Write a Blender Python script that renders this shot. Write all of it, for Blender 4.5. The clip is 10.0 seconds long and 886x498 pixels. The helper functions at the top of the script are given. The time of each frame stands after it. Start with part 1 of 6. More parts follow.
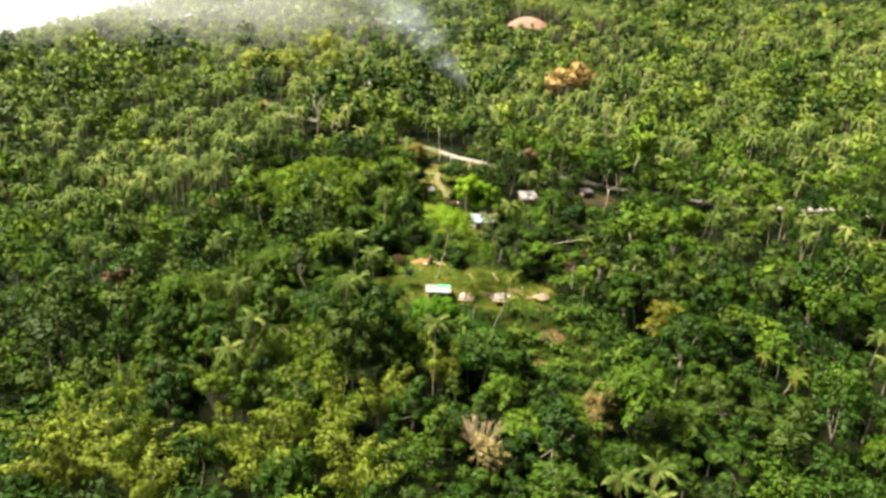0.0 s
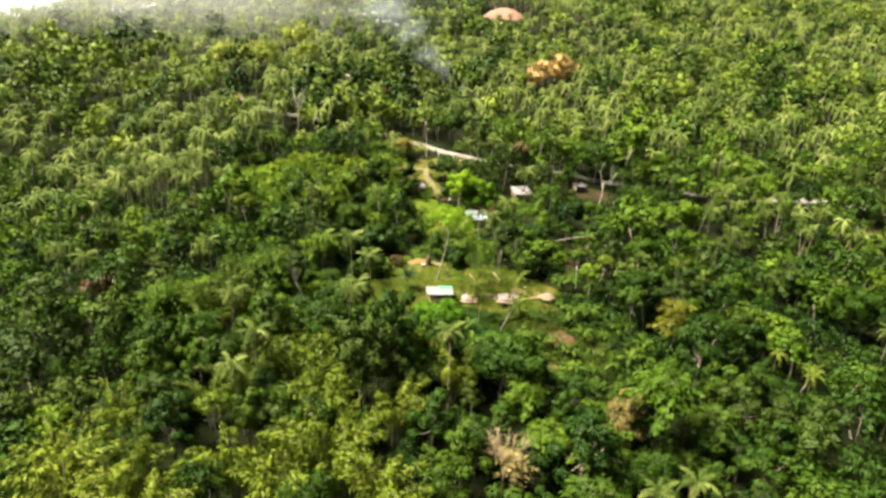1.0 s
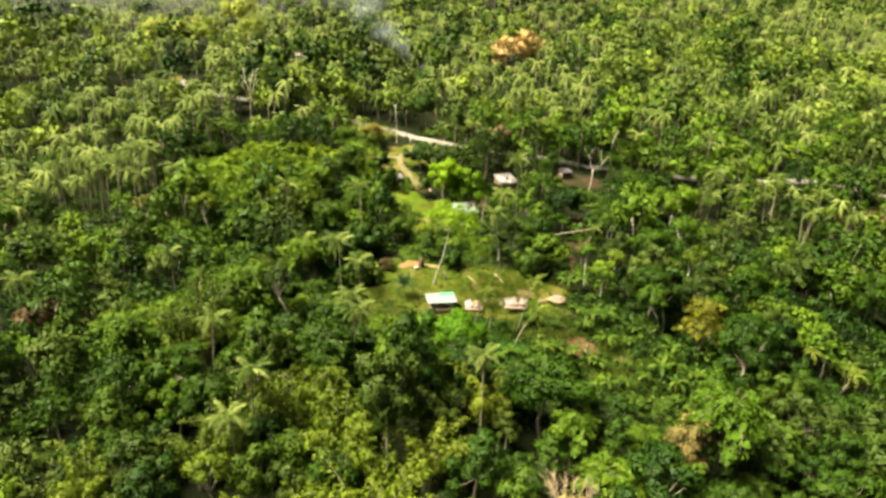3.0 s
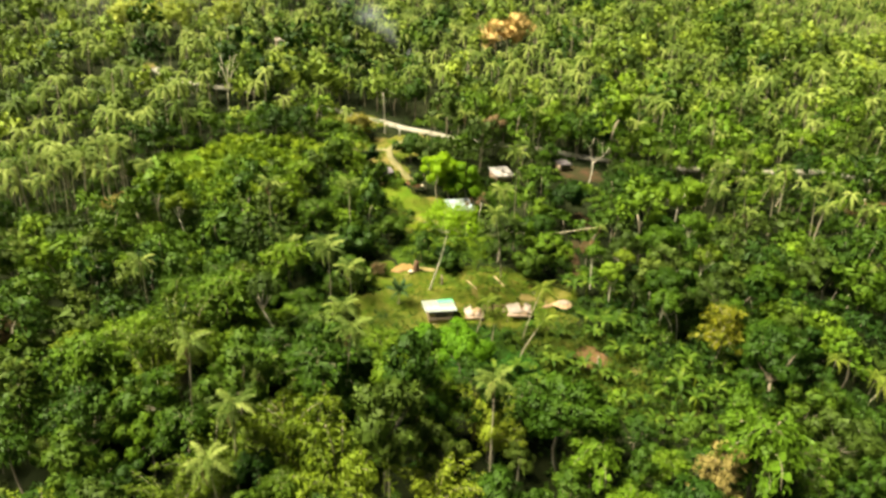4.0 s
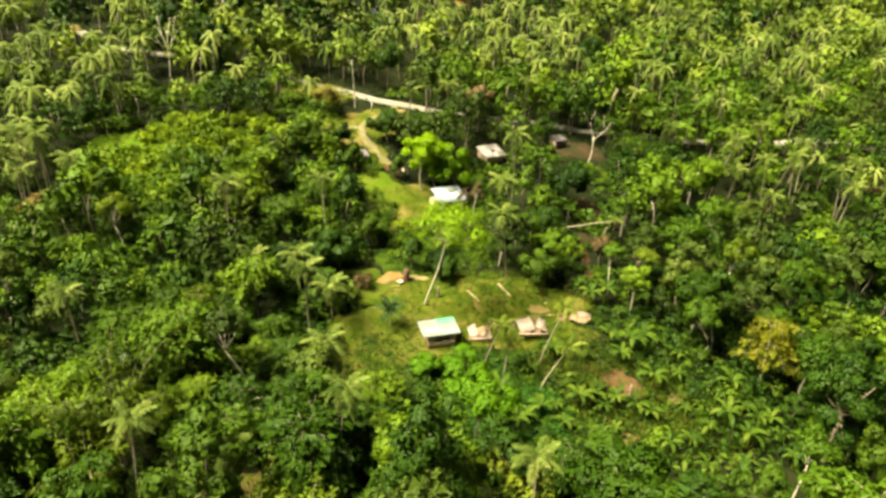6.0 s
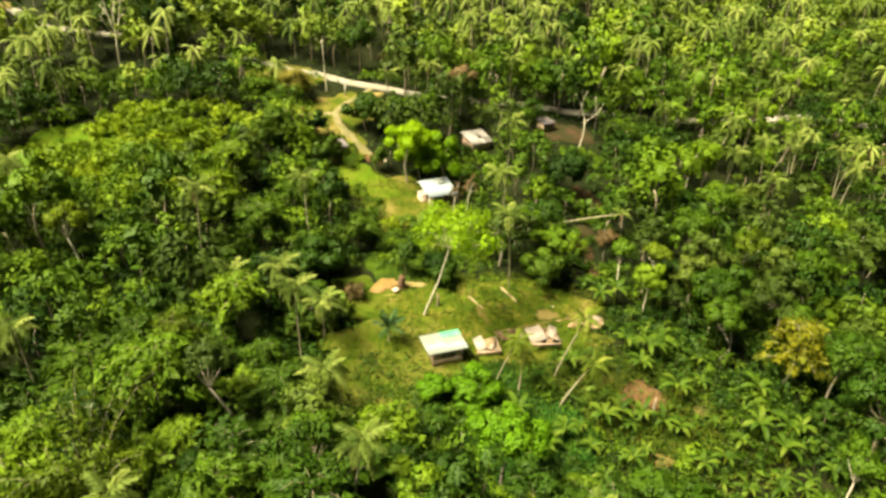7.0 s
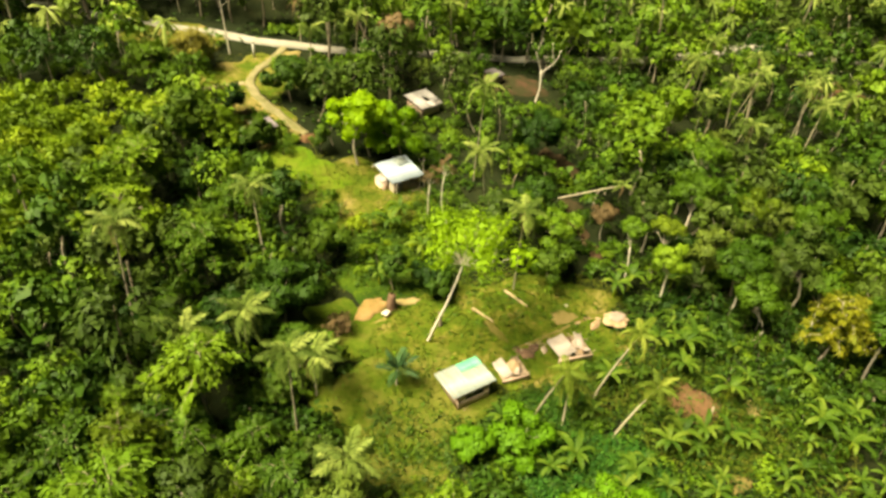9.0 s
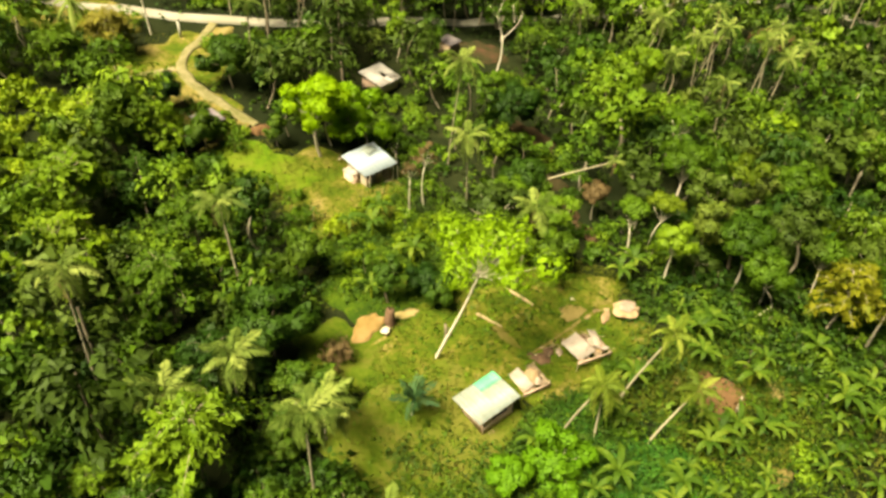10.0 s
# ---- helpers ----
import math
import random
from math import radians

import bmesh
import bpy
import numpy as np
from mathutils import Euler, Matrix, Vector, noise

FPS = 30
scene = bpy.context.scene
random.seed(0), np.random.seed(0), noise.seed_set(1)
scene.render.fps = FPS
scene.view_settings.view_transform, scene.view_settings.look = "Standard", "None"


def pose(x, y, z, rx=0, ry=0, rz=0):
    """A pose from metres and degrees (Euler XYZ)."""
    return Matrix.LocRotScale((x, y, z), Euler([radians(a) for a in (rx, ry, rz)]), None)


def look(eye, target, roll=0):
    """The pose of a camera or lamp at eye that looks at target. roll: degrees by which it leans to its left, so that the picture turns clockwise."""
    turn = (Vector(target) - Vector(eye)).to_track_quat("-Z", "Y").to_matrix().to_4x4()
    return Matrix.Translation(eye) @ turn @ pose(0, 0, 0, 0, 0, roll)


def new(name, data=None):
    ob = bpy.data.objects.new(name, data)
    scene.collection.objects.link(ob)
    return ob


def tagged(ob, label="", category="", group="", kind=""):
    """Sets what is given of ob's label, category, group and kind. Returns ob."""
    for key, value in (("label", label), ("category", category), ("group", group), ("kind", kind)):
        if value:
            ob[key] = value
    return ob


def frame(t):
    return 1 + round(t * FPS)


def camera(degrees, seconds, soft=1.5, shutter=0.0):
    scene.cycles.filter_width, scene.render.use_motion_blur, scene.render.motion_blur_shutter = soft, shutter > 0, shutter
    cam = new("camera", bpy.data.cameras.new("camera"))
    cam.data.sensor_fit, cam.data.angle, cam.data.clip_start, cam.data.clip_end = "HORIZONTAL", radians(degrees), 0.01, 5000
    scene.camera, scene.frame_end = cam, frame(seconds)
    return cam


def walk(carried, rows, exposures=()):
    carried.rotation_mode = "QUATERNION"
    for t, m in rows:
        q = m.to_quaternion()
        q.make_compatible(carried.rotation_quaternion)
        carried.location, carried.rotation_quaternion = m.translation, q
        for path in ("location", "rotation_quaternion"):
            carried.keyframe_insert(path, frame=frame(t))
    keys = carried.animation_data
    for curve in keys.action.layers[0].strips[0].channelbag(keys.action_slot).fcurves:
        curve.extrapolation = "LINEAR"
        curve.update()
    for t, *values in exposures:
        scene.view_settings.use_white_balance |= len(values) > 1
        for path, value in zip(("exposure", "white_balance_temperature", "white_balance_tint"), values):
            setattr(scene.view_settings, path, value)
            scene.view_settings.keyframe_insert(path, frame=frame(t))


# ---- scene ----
cam = camera(69.2, 10.0, soft=3.0)
METRES, EYE, TILT, LEAN, TURN = 100.0, 60.0, -19.0, -2.0, 0.0
ROWS = [
    (0.0, 0.0, 0.0, 0.0, -0.0, 0.0, -0.0),
    (0.5, -0.0309, 0.0241, 0.006, -1.37, -0.27, 0.45),
    (1.0, -0.0658, 0.0555, 0.0139, -3.02, -0.64, 0.97),
    (1.5, -0.0958, 0.0866, 0.0214, -4.51, -1.01, 1.45),
    (2.0, -0.1288, 0.1258, 0.0316, -6.29, -1.55, 2.02),
    (2.5, -0.1524, 0.1632, 0.0424, -7.73, -2.09, 2.5),
    (4.0, -0.1743, 0.2914, 0.0818, -10.45, -4.14, 3.41),
    (4.5, -0.1717, 0.3331, 0.096, -10.92, -5.01, 3.57),
    (5.0, -0.1731, 0.3821, 0.1124, -11.75, -6.07, 3.82),
    (5.5, -0.1785, 0.4258, 0.1268, -12.77, -7.07, 4.12),
    (7.0, -0.2135, 0.5719, 0.1758, -18.21, -11.1, 5.7),
    (7.5, -0.2262, 0.6184, 0.1899, -20.5, -12.55, 6.34),
    (8.0, -0.2393, 0.6721, 0.206, -23.39, -14.38, 7.18),
    (8.5, -0.2503, 0.7206, 0.2205, -26.27, -16.18, 8.01),
    (9.0, -0.2608, 0.7774, 0.2367, -29.94, -18.44, 9.03),
    (9.5, -0.2681, 0.828, 0.2519, -33.55, -20.78, 9.99),
    (10.0, -0.2723, 0.8863, 0.2694, -38.01, -23.75, 11.16),
]
walk(cam, [(t, pose(0, 0, EYE, TILT, LEAN, TURN) @ pose(METRES * x, METRES * y, METRES * z, 90 + pitch, roll, yaw)) for t, x, y, z, yaw, pitch, roll in ROWS], exposures=[(0.0, 1.80, 6700, 14), (2.5, 1.88, 7150, 11), (5.0, 1.90, 7950, 1), (10.0, 1.80, 8800, 2)])

# ---- world, sun ----
world = bpy.data.worlds.new("world")
scene.world = world
world.use_nodes = True
wn = world.node_tree.nodes
sky = wn.new("ShaderNodeTexSky")
sky.sky_type, sky.sun_disc = "NISHITA", False
SUN_EL, SUN_AZ = 61.0, -86.0          # height over the horizon; bearing from +y towards +x
sky.sun_elevation, sky.sun_rotation = radians(SUN_EL), radians(SUN_AZ)
sky.air_density, sky.dust_density = 1.0, 2.5
wn["Background"].inputs["Strength"].default_value = 0.009
world.node_tree.links.new(sky.outputs[0], wn["Background"].inputs["Color"])
sun = new("sun", bpy.data.lights.new("sun", "SUN"))
sun.data.energy, sun.data.angle, sun.data.color = 5.7, radians(29), (0.99, 0.945, 0.80)
_e, _a = radians(SUN_EL), radians(SUN_AZ)
sun.matrix_world = look((0, 0, 200), (-math.sin(_a) * math.cos(_e), -math.cos(_a) * math.cos(_e), 200 - math.sin(_e)))

rng = np.random.default_rng(7)

# glowing ring added along the horizon for white hazy sky, far behind the hills
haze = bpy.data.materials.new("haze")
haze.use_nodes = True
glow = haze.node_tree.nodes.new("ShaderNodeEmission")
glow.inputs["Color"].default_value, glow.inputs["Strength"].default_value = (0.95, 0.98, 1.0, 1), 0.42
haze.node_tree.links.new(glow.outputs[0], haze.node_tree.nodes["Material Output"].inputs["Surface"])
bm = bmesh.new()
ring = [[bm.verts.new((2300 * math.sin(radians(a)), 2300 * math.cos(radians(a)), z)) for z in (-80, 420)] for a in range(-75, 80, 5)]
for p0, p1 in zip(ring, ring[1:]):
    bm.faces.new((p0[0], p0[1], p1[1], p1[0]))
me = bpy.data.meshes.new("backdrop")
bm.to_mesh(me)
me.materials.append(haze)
tagged(new("backdrop", me), "plain glowing backdrop for the white sky along the far horizon", "sky", kind="structure")


# ---- materials ----
def nodes_of(name, rough=0.8, spec=0.3):
    m = bpy.data.materials.new(name)
    m.use_nodes = True
    nt = m.node_tree
    b = nt.nodes["Principled BSDF"]
    b.inputs["Roughness"].default_value = rough
    b.inputs["Specular IOR Level"].default_value = spec
    return m, nt, b


def ramp(nt, fac, stops):
    r = nt.nodes.new("ShaderNodeValToRGB")
    els = r.color_ramp.elements
    while len(els) < len(stops):
        els.new(0.5)
    for e, (p, c) in zip(els, stops):
        e.position, e.color = p, (*c, 1)
    nt.links.new(fac, r.inputs[0])
    return r.outputs[0]


def noise_fac(nt, scale, detail=4, coord="Object", rough=0.6):
    tc = nt.nodes.new("ShaderNodeTexCoord")
    n = nt.nodes.new("ShaderNodeTexNoise")
    n.inputs["Scale"].default_value, n.inputs["Detail"].default_value = scale, detail
    n.inputs["Roughness"].default_value = rough
    nt.links.new(tc.outputs[coord], n.inputs["Vector"])
    return n.outputs["Fac"]


def calc(nt, op, a, b):
    n = nt.nodes.new("ShaderNodeMath")
    n.operation = op
    for i, v in enumerate((a, b)):
        if isinstance(v, (int, float)):
            n.inputs[i].default_value = v
        else:
            nt.links.new(v, n.inputs[i])
    return n.outputs[0]


def bump_of(nt, bsdf, height, strength, distance=0.1):
    n = nt.nodes.new("ShaderNodeBump")
    n.inputs["Strength"].default_value, n.inputs["Distance"].default_value = strength, distance
    nt.links.new(height, n.inputs["Height"])
    nt.links.new(n.outputs[0], bsdf.inputs["Normal"])


def leaf_material(name, dark, mid, light, through_light=0.22, rough=0.5):
    """Foliage: a tone for each plant, patches inside it, and a spread from leaf to leaf."""
    m, nt, b = nodes_of(name, rough, 0.09)
    info, geo = nt.nodes.new("ShaderNodeObjectInfo"), nt.nodes.new("ShaderNodeNewGeometry")
    tone = nt.nodes.new("ShaderNodeAttribute")
    tone.attribute_name = "tone"
    plant = calc(nt, "FRACT", calc(nt, "ADD", info.outputs["Random"], tone.outputs["Fac"]), 0)
    patch = noise_fac(nt, 0.45, 3)
    isl = geo.outputs["Random Per Island"]
    f = calc(nt, "ADD", calc(nt, "ADD", calc(nt, "MULTIPLY", plant, 0.60), -0.16), calc(nt, "ADD", calc(nt, "MULTIPLY", patch, 0.70), calc(nt, "MULTIPLY", calc(nt, "SUBTRACT", isl, 0.25), 0.12)))
    fine = noise_fac(nt, 7.0, 3, rough=0.7)
    f = calc(nt, "ADD", f, calc(nt, "MULTIPLY", calc(nt, "SUBTRACT", fine, 0.5), 0.26))
    col = ramp(nt, f, [(0.18, dark), (0.60, mid), (1.0, light)])
    nt.links.new(col, b.inputs["Base Color"])
    bump_of(nt, b, fine, 0.35, 0.12)
    tr = nt.nodes.new("ShaderNodeBsdfTranslucent")
    nt.links.new(col, tr.inputs["Color"])
    mix = nt.nodes.new("ShaderNodeMixShader")
    mix.inputs[0].default_value = through_light
    nt.links.new(b.outputs[0], mix.inputs[1])
    nt.links.new(tr.outputs[0], mix.inputs[2])
    nt.links.new(mix.outputs[0], nt.nodes["Material Output"].inputs["Surface"])
    return m


def plain_material(name, stops, scale=2.0, rough=0.8, spec=0.3, bump=0.3, scale2=14.0, metal=0.0, spread=0.25):
    """Two scales of noise and a tone for each object, through a ramp."""
    m, nt, b = nodes_of(name, rough, spec)
    b.inputs["Metallic"].default_value = metal
    info = nt.nodes.new("ShaderNodeObjectInfo")
    big, fine = noise_fac(nt, scale, 5), noise_fac(nt, scale2, 4)
    f = calc(nt, "ADD", calc(nt, "MULTIPLY", big, 0.65), calc(nt, "MULTIPLY", fine, 0.35))
    f = calc(nt, "ADD", f, calc(nt, "MULTIPLY", calc(nt, "SUBTRACT", info.outputs["Random"], 0.5), spread))
    nt.links.new(ramp(nt, f, stops), b.inputs["Base Color"])
    bump_of(nt, b, fine, bump, 0.05)
    return m


M = {}
M["leaf_mid"] = leaf_material("leaf_mid", (0.019, 0.047, 0.004), (0.062, 0.121, 0.009), (0.142, 0.218, 0.016), 0.09)
# dark green trees, and low growth whose shade is put into the leaf colour
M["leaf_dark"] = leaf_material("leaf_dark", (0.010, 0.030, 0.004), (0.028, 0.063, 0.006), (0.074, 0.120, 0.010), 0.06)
M["leaf_grey"] = leaf_material("leaf_grey", (0.020, 0.038, 0.006), (0.050, 0.082, 0.012), (0.112, 0.148, 0.024), 0.06)
M["leaf_bright"] = leaf_material("leaf_bright", (0.095, 0.195, 0.010), (0.185, 0.325, 0.014), (0.290, 0.420, 0.024), 0.38)
M["leaf_feather"] = leaf_material("leaf_feather", (0.088, 0.175, 0.011), (0.170, 0.290, 0.016), (0.270, 0.385, 0.028), 0.34)
M["leaf_lush"] = leaf_material("leaf_lush", (0.034, 0.074, 0.006), (0.096, 0.165, 0.011), (0.205, 0.272, 0.018), 0.14)
M["leaf_lime"] = leaf_material("leaf_lime", (0.135, 0.185, 0.026), (0.235, 0.285, 0.045), (0.350, 0.385, 0.075), 0.2)
M["leaf_pale"] = leaf_material("leaf_pale", (0.120, 0.115, 0.016), (0.205, 0.185, 0.034), (0.310, 0.265, 0.062), 0.25)
M["leaf_light"] = leaf_material("leaf_light", (0.044, 0.122, 0.008), (0.085, 0.192, 0.011), (0.150, 0.270, 0.018), 0.26)
# leaf_mid lightened for the far woods, with distance haze put into the colour
M["leaf_hazed"] = leaf_material("leaf_hazed", (0.040, 0.072, 0.010), (0.116, 0.174, 0.022), (0.240, 0.300, 0.040), 0.18)
M["leaf_bamboo"] = leaf_material("leaf_bamboo", (0.046, 0.078, 0.007), (0.116, 0.164, 0.012), (0.222, 0.266, 0.030), 0.16)
M["leaf_yellow"] = leaf_material("leaf_yellow", (0.090, 0.115, 0.011), (0.205, 0.190, 0.016), (0.340, 0.275, 0.026), 0.28)
M["leaf_orange"] = leaf_material("leaf_orange", (0.32, 0.215, 0.070), (0.45, 0.310, 0.120), (0.56, 0.41, 0.180), 0.12)
M["leaf_brown"] = leaf_material("leaf_brown", (0.066, 0.048, 0.020), (0.130, 0.088, 0.042), (0.22, 0.155, 0.080), 0.2)
M["leaf_palm"] = leaf_material("leaf_palm", (0.045, 0.078, 0.012), (0.130, 0.180, 0.036), (0.285, 0.330, 0.090), 0.28, 0.6)
M["leaf_palm_dry"] = leaf_material("leaf_palm_dry", (0.060, 0.092, 0.011), (0.125, 0.168, 0.021), (0.225, 0.250, 0.048), 0.25, 0.6)
M["leaf_straw"] = leaf_material("leaf_straw", (0.18, 0.145, 0.045), (0.31, 0.250, 0.090), (0.44, 0.365, 0.150), 0.2, 0.8)
M["leaf_blue"] = leaf_material("leaf_blue", (0.012, 0.036, 0.013), (0.026, 0.064, 0.022), (0.050, 0.100, 0.036), 0.1, 0.5)
M["leaf_banana"] = leaf_material("leaf_banana", (0.026, 0.060, 0.007), (0.057, 0.104, 0.011), (0.135, 0.176, 0.024), 0.25, 0.5)
M["leaf_shrub"] = leaf_material("leaf_shrub", (0.024, 0.058, 0.006), (0.060, 0.122, 0.010), (0.135, 0.195, 0.015))
M["leaf_creeper"] = leaf_material("leaf_creeper", (0.012, 0.046, 0.006), (0.026, 0.092, 0.012), (0.070, 0.165, 0.018), 0.16)
M["leaf_meadow"] = leaf_material("leaf_meadow", (0.055, 0.102, 0.008), (0.122, 0.192, 0.012), (0.220, 0.285, 0.020), 0.2)
M["grass"] = leaf_material("grass", (0.040, 0.062, 0.006), (0.068, 0.086, 0.009), (0.118, 0.106, 0.024), 0.25, 0.8)
M["bark"] = plain_material("bark", [(0.25, (0.10, 0.075, 0.05)), (0.55, (0.22, 0.18, 0.13)), (0.85, (0.40, 0.36, 0.29))], 0.8, 0.9)
M["bark_pale"] = plain_material("bark_pale", [(0.2, (0.16, 0.14, 0.10)), (0.55, (0.31, 0.27, 0.21)), (0.85, (0.46, 0.42, 0.34))], 0.8, 0.9)
M["bark_white"] = plain_material("bark_white", [(0.2, (0.30, 0.26, 0.20)), (0.55, (0.47, 0.42, 0.34)), (0.85, (0.60, 0.56, 0.47))], 0.8, 0.9)
M["palm_trunk"] = plain_material("palm_trunk", [(0.25, (0.17, 0.145, 0.095)), (0.55, (0.29, 0.255, 0.18)), (0.85, (0.43, 0.39, 0.30))], 0.7, 0.9)
M["dead_wood"] = plain_material("dead_wood", [(0.2, (0.19, 0.135, 0.075)), (0.6, (0.32, 0.24, 0.145)), (0.9, (0.43, 0.345, 0.23))], 0.8, 0.9)
M["concrete"] = plain_material("concrete", [(0.3, (0.20, 0.185, 0.145)), (0.5, (0.29, 0.275, 0.24)), (0.7, (0.37, 0.355, 0.32))], 0.25, 0.9)
M["dirt"] = plain_material("dirt", [(0.3, (0.070, 0.070, 0.012)), (0.5, (0.130, 0.102, 0.034)), (0.75, (0.21, 0.155, 0.072))], 0.35, 0.95, 0.1)
M["sand"] = plain_material("sand", [(0.35, (0.12, 0.10, 0.026)), (0.48, (0.18, 0.14, 0.054)), (0.65, (0.25, 0.195, 0.09))], 0.5, 0.95, 0.1)
M["orange_sand"] = plain_material("orange_sand", [(0.35, (0.12, 0.085, 0.026)), (0.48, (0.20, 0.125, 0.048)), (0.65, (0.28, 0.185, 0.085))], 0.5, 0.95, 0.1)
M["rust"] = plain_material("rust", [(0.3, (0.040, 0.026, 0.016)), (0.5, (0.090, 0.052, 0.032)), (0.75, (0.17, 0.105, 0.070))], 1.5, 0.9, 0.2)
M["trail"] = plain_material("trail", [(0.32, (0.064, 0.072, 0.018)), (0.48, (0.130, 0.116, 0.054)), (0.66, (0.215, 0.184, 0.110))], 0.6, 0.95, 0.1)
M["red_soil"] = plain_material("red_soil", [(0.35, (0.040, 0.029, 0.012)), (0.5, (0.084, 0.046, 0.022)), (0.68, (0.140, 0.078, 0.040))], 0.4, 0.95, 0.1)
M["cut_soil"] = plain_material("cut_soil", [(0.35, (0.022, 0.022, 0.008)), (0.5, (0.060, 0.030, 0.018)), (0.68, (0.105, 0.052, 0.032))], 0.4, 0.95, 0.1)
# red_soil darkened: the dense shade of the trees is in this colour
M["shaded_soil"] = plain_material("shaded_soil", [(0.35, (0.018, 0.017, 0.006)), (0.5, (0.034, 0.024, 0.011)), (0.68, (0.062, 0.038, 0.020))], 0.6, 0.95, 0.1)
M["pink_soil"] = plain_material("pink_soil", [(0.25, (0.20, 0.110, 0.075)), (0.5, (0.29, 0.165, 0.120)), (0.8, (0.38, 0.235, 0.175))], 0.15, 0.95, 0.1)
M["tin"] = plain_material("tin", [(0.3, (0.18, 0.195, 0.165)), (0.5, (0.235, 0.265, 0.245)), (0.7, (0.255, 0.30, 0.315))], 0.6, 0.55, 0.5, 0.1, 9, 0.15, 0.1)
M["tin_blue"] = plain_material("tin_blue", [(0.3, (0.21, 0.25, 0.285)), (0.5, (0.28, 0.335, 0.38)), (0.7, (0.34, 0.385, 0.42))], 0.6, 0.4, 0.5, 0.1, 9, 0.2, 0.1)
M["tin_pink"] = plain_material("tin_pink", [(0.3, (0.20, 0.155, 0.130)), (0.5, (0.28, 0.237, 0.21)), (0.75, (0.37, 0.33, 0.30))], 0.8, 0.6, 0.3, 0.1, 9, 0.0, 0.2)
M["tin_grey"] = plain_material("tin_grey", [(0.3, (0.24, 0.22, 0.21)), (0.5, (0.33, 0.31, 0.30)), (0.75, (0.42, 0.40, 0.39))], 0.8, 0.6, 0.3, 0.1, 9, 0.0, 0.2)
M["tin_green"] = plain_material("tin_green", [(0.2, (0.05, 0.28, 0.14)), (0.6, (0.10, 0.42, 0.24)), (0.9, (0.20, 0.52, 0.34))], 0.8, 0.5, 0.4, 0.1)
M["bamboo_wall"] = plain_material("bamboo_wall", [(0.2, (0.24, 0.15, 0.105)), (0.5, (0.44, 0.31, 0.24)), (0.85, (0.58, 0.46, 0.37))], 1.5, 0.85, 0.2)
M["plaster"] = plain_material("plaster", [(0.3, (0.30, 0.25, 0.18)), (0.5, (0.41, 0.35, 0.27)), (0.75, (0.52, 0.46, 0.37))], 0.8, 0.9, 0.2)
M["timber"] = plain_material("timber", [(0.2, (0.13, 0.09, 0.06)), (0.55, (0.27, 0.20, 0.14)), (0.85, (0.40, 0.32, 0.24))], 1.2, 0.85, 0.2)
M["hut_board"] = plain_material("hut_board", [(0.2, (0.13, 0.085, 0.06)), (0.5, (0.27, 0.19, 0.145)), (0.85, (0.40, 0.30, 0.23))], 1.2, 0.9, 0.2)
M["thatch"] = plain_material("thatch", [(0.3, (0.12, 0.075, 0.045)), (0.5, (0.24, 0.160, 0.095)), (0.75, (0.36, 0.270, 0.17))], 1.4, 0.95, 0.1, 0.8)
M["tarp"] = plain_material("tarp", [(0.3, (0.16, 0.115, 0.090)), (0.5, (0.27, 0.210, 0.172)), (0.75, (0.38, 0.315, 0.27))], 1.0, 0.6, 0.3, 0.4)
M["dark_shed"] = plain_material("dark_shed", [(0.2, (0.07, 0.06, 0.07)), (0.6, (0.14, 0.12, 0.13)), (0.9, (0.24, 0.20, 0.20))], 1.0, 0.7, 0.3)


# soil tones taken near black, so the gaps' deep shade is in the colour
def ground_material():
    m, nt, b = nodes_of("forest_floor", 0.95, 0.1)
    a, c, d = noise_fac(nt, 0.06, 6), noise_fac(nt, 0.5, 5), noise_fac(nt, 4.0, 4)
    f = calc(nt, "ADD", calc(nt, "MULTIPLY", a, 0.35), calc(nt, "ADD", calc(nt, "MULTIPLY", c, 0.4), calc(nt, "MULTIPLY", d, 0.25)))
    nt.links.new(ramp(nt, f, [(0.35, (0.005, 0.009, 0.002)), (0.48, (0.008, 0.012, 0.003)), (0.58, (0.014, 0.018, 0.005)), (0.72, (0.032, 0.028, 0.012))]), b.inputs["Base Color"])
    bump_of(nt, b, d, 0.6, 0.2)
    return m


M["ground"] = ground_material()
M["lawn"] = plain_material("lawn", [(0.35, (0.026, 0.052, 0.004)), (0.45, (0.052, 0.076, 0.006)), (0.52, (0.090, 0.092, 0.013)), (0.60, (0.165, 0.130, 0.044))], 0.28, 0.95, 0.1, 0.6, 2.6)
# darker copy of lawn_fresh, with the hut side's shade put into its greens
M["lawn_shade"] = plain_material("lawn_shade", [(0.36, (0.016, 0.036, 0.003)), (0.48, (0.034, 0.062, 0.004)), (0.56, (0.056, 0.080, 0.007)), (0.70, (0.092, 0.092, 0.018))], 0.35, 0.95, 0.1, 0.8, 2.5)
M["lawn_fresh"] = plain_material("lawn_fresh", [(0.36, (0.024, 0.054, 0.003)), (0.48, (0.050, 0.098, 0.005)), (0.56, (0.076, 0.120, 0.008)), (0.70, (0.092, 0.104, 0.014))], 0.3, 0.95, 0.1, 0.8, 2.5)


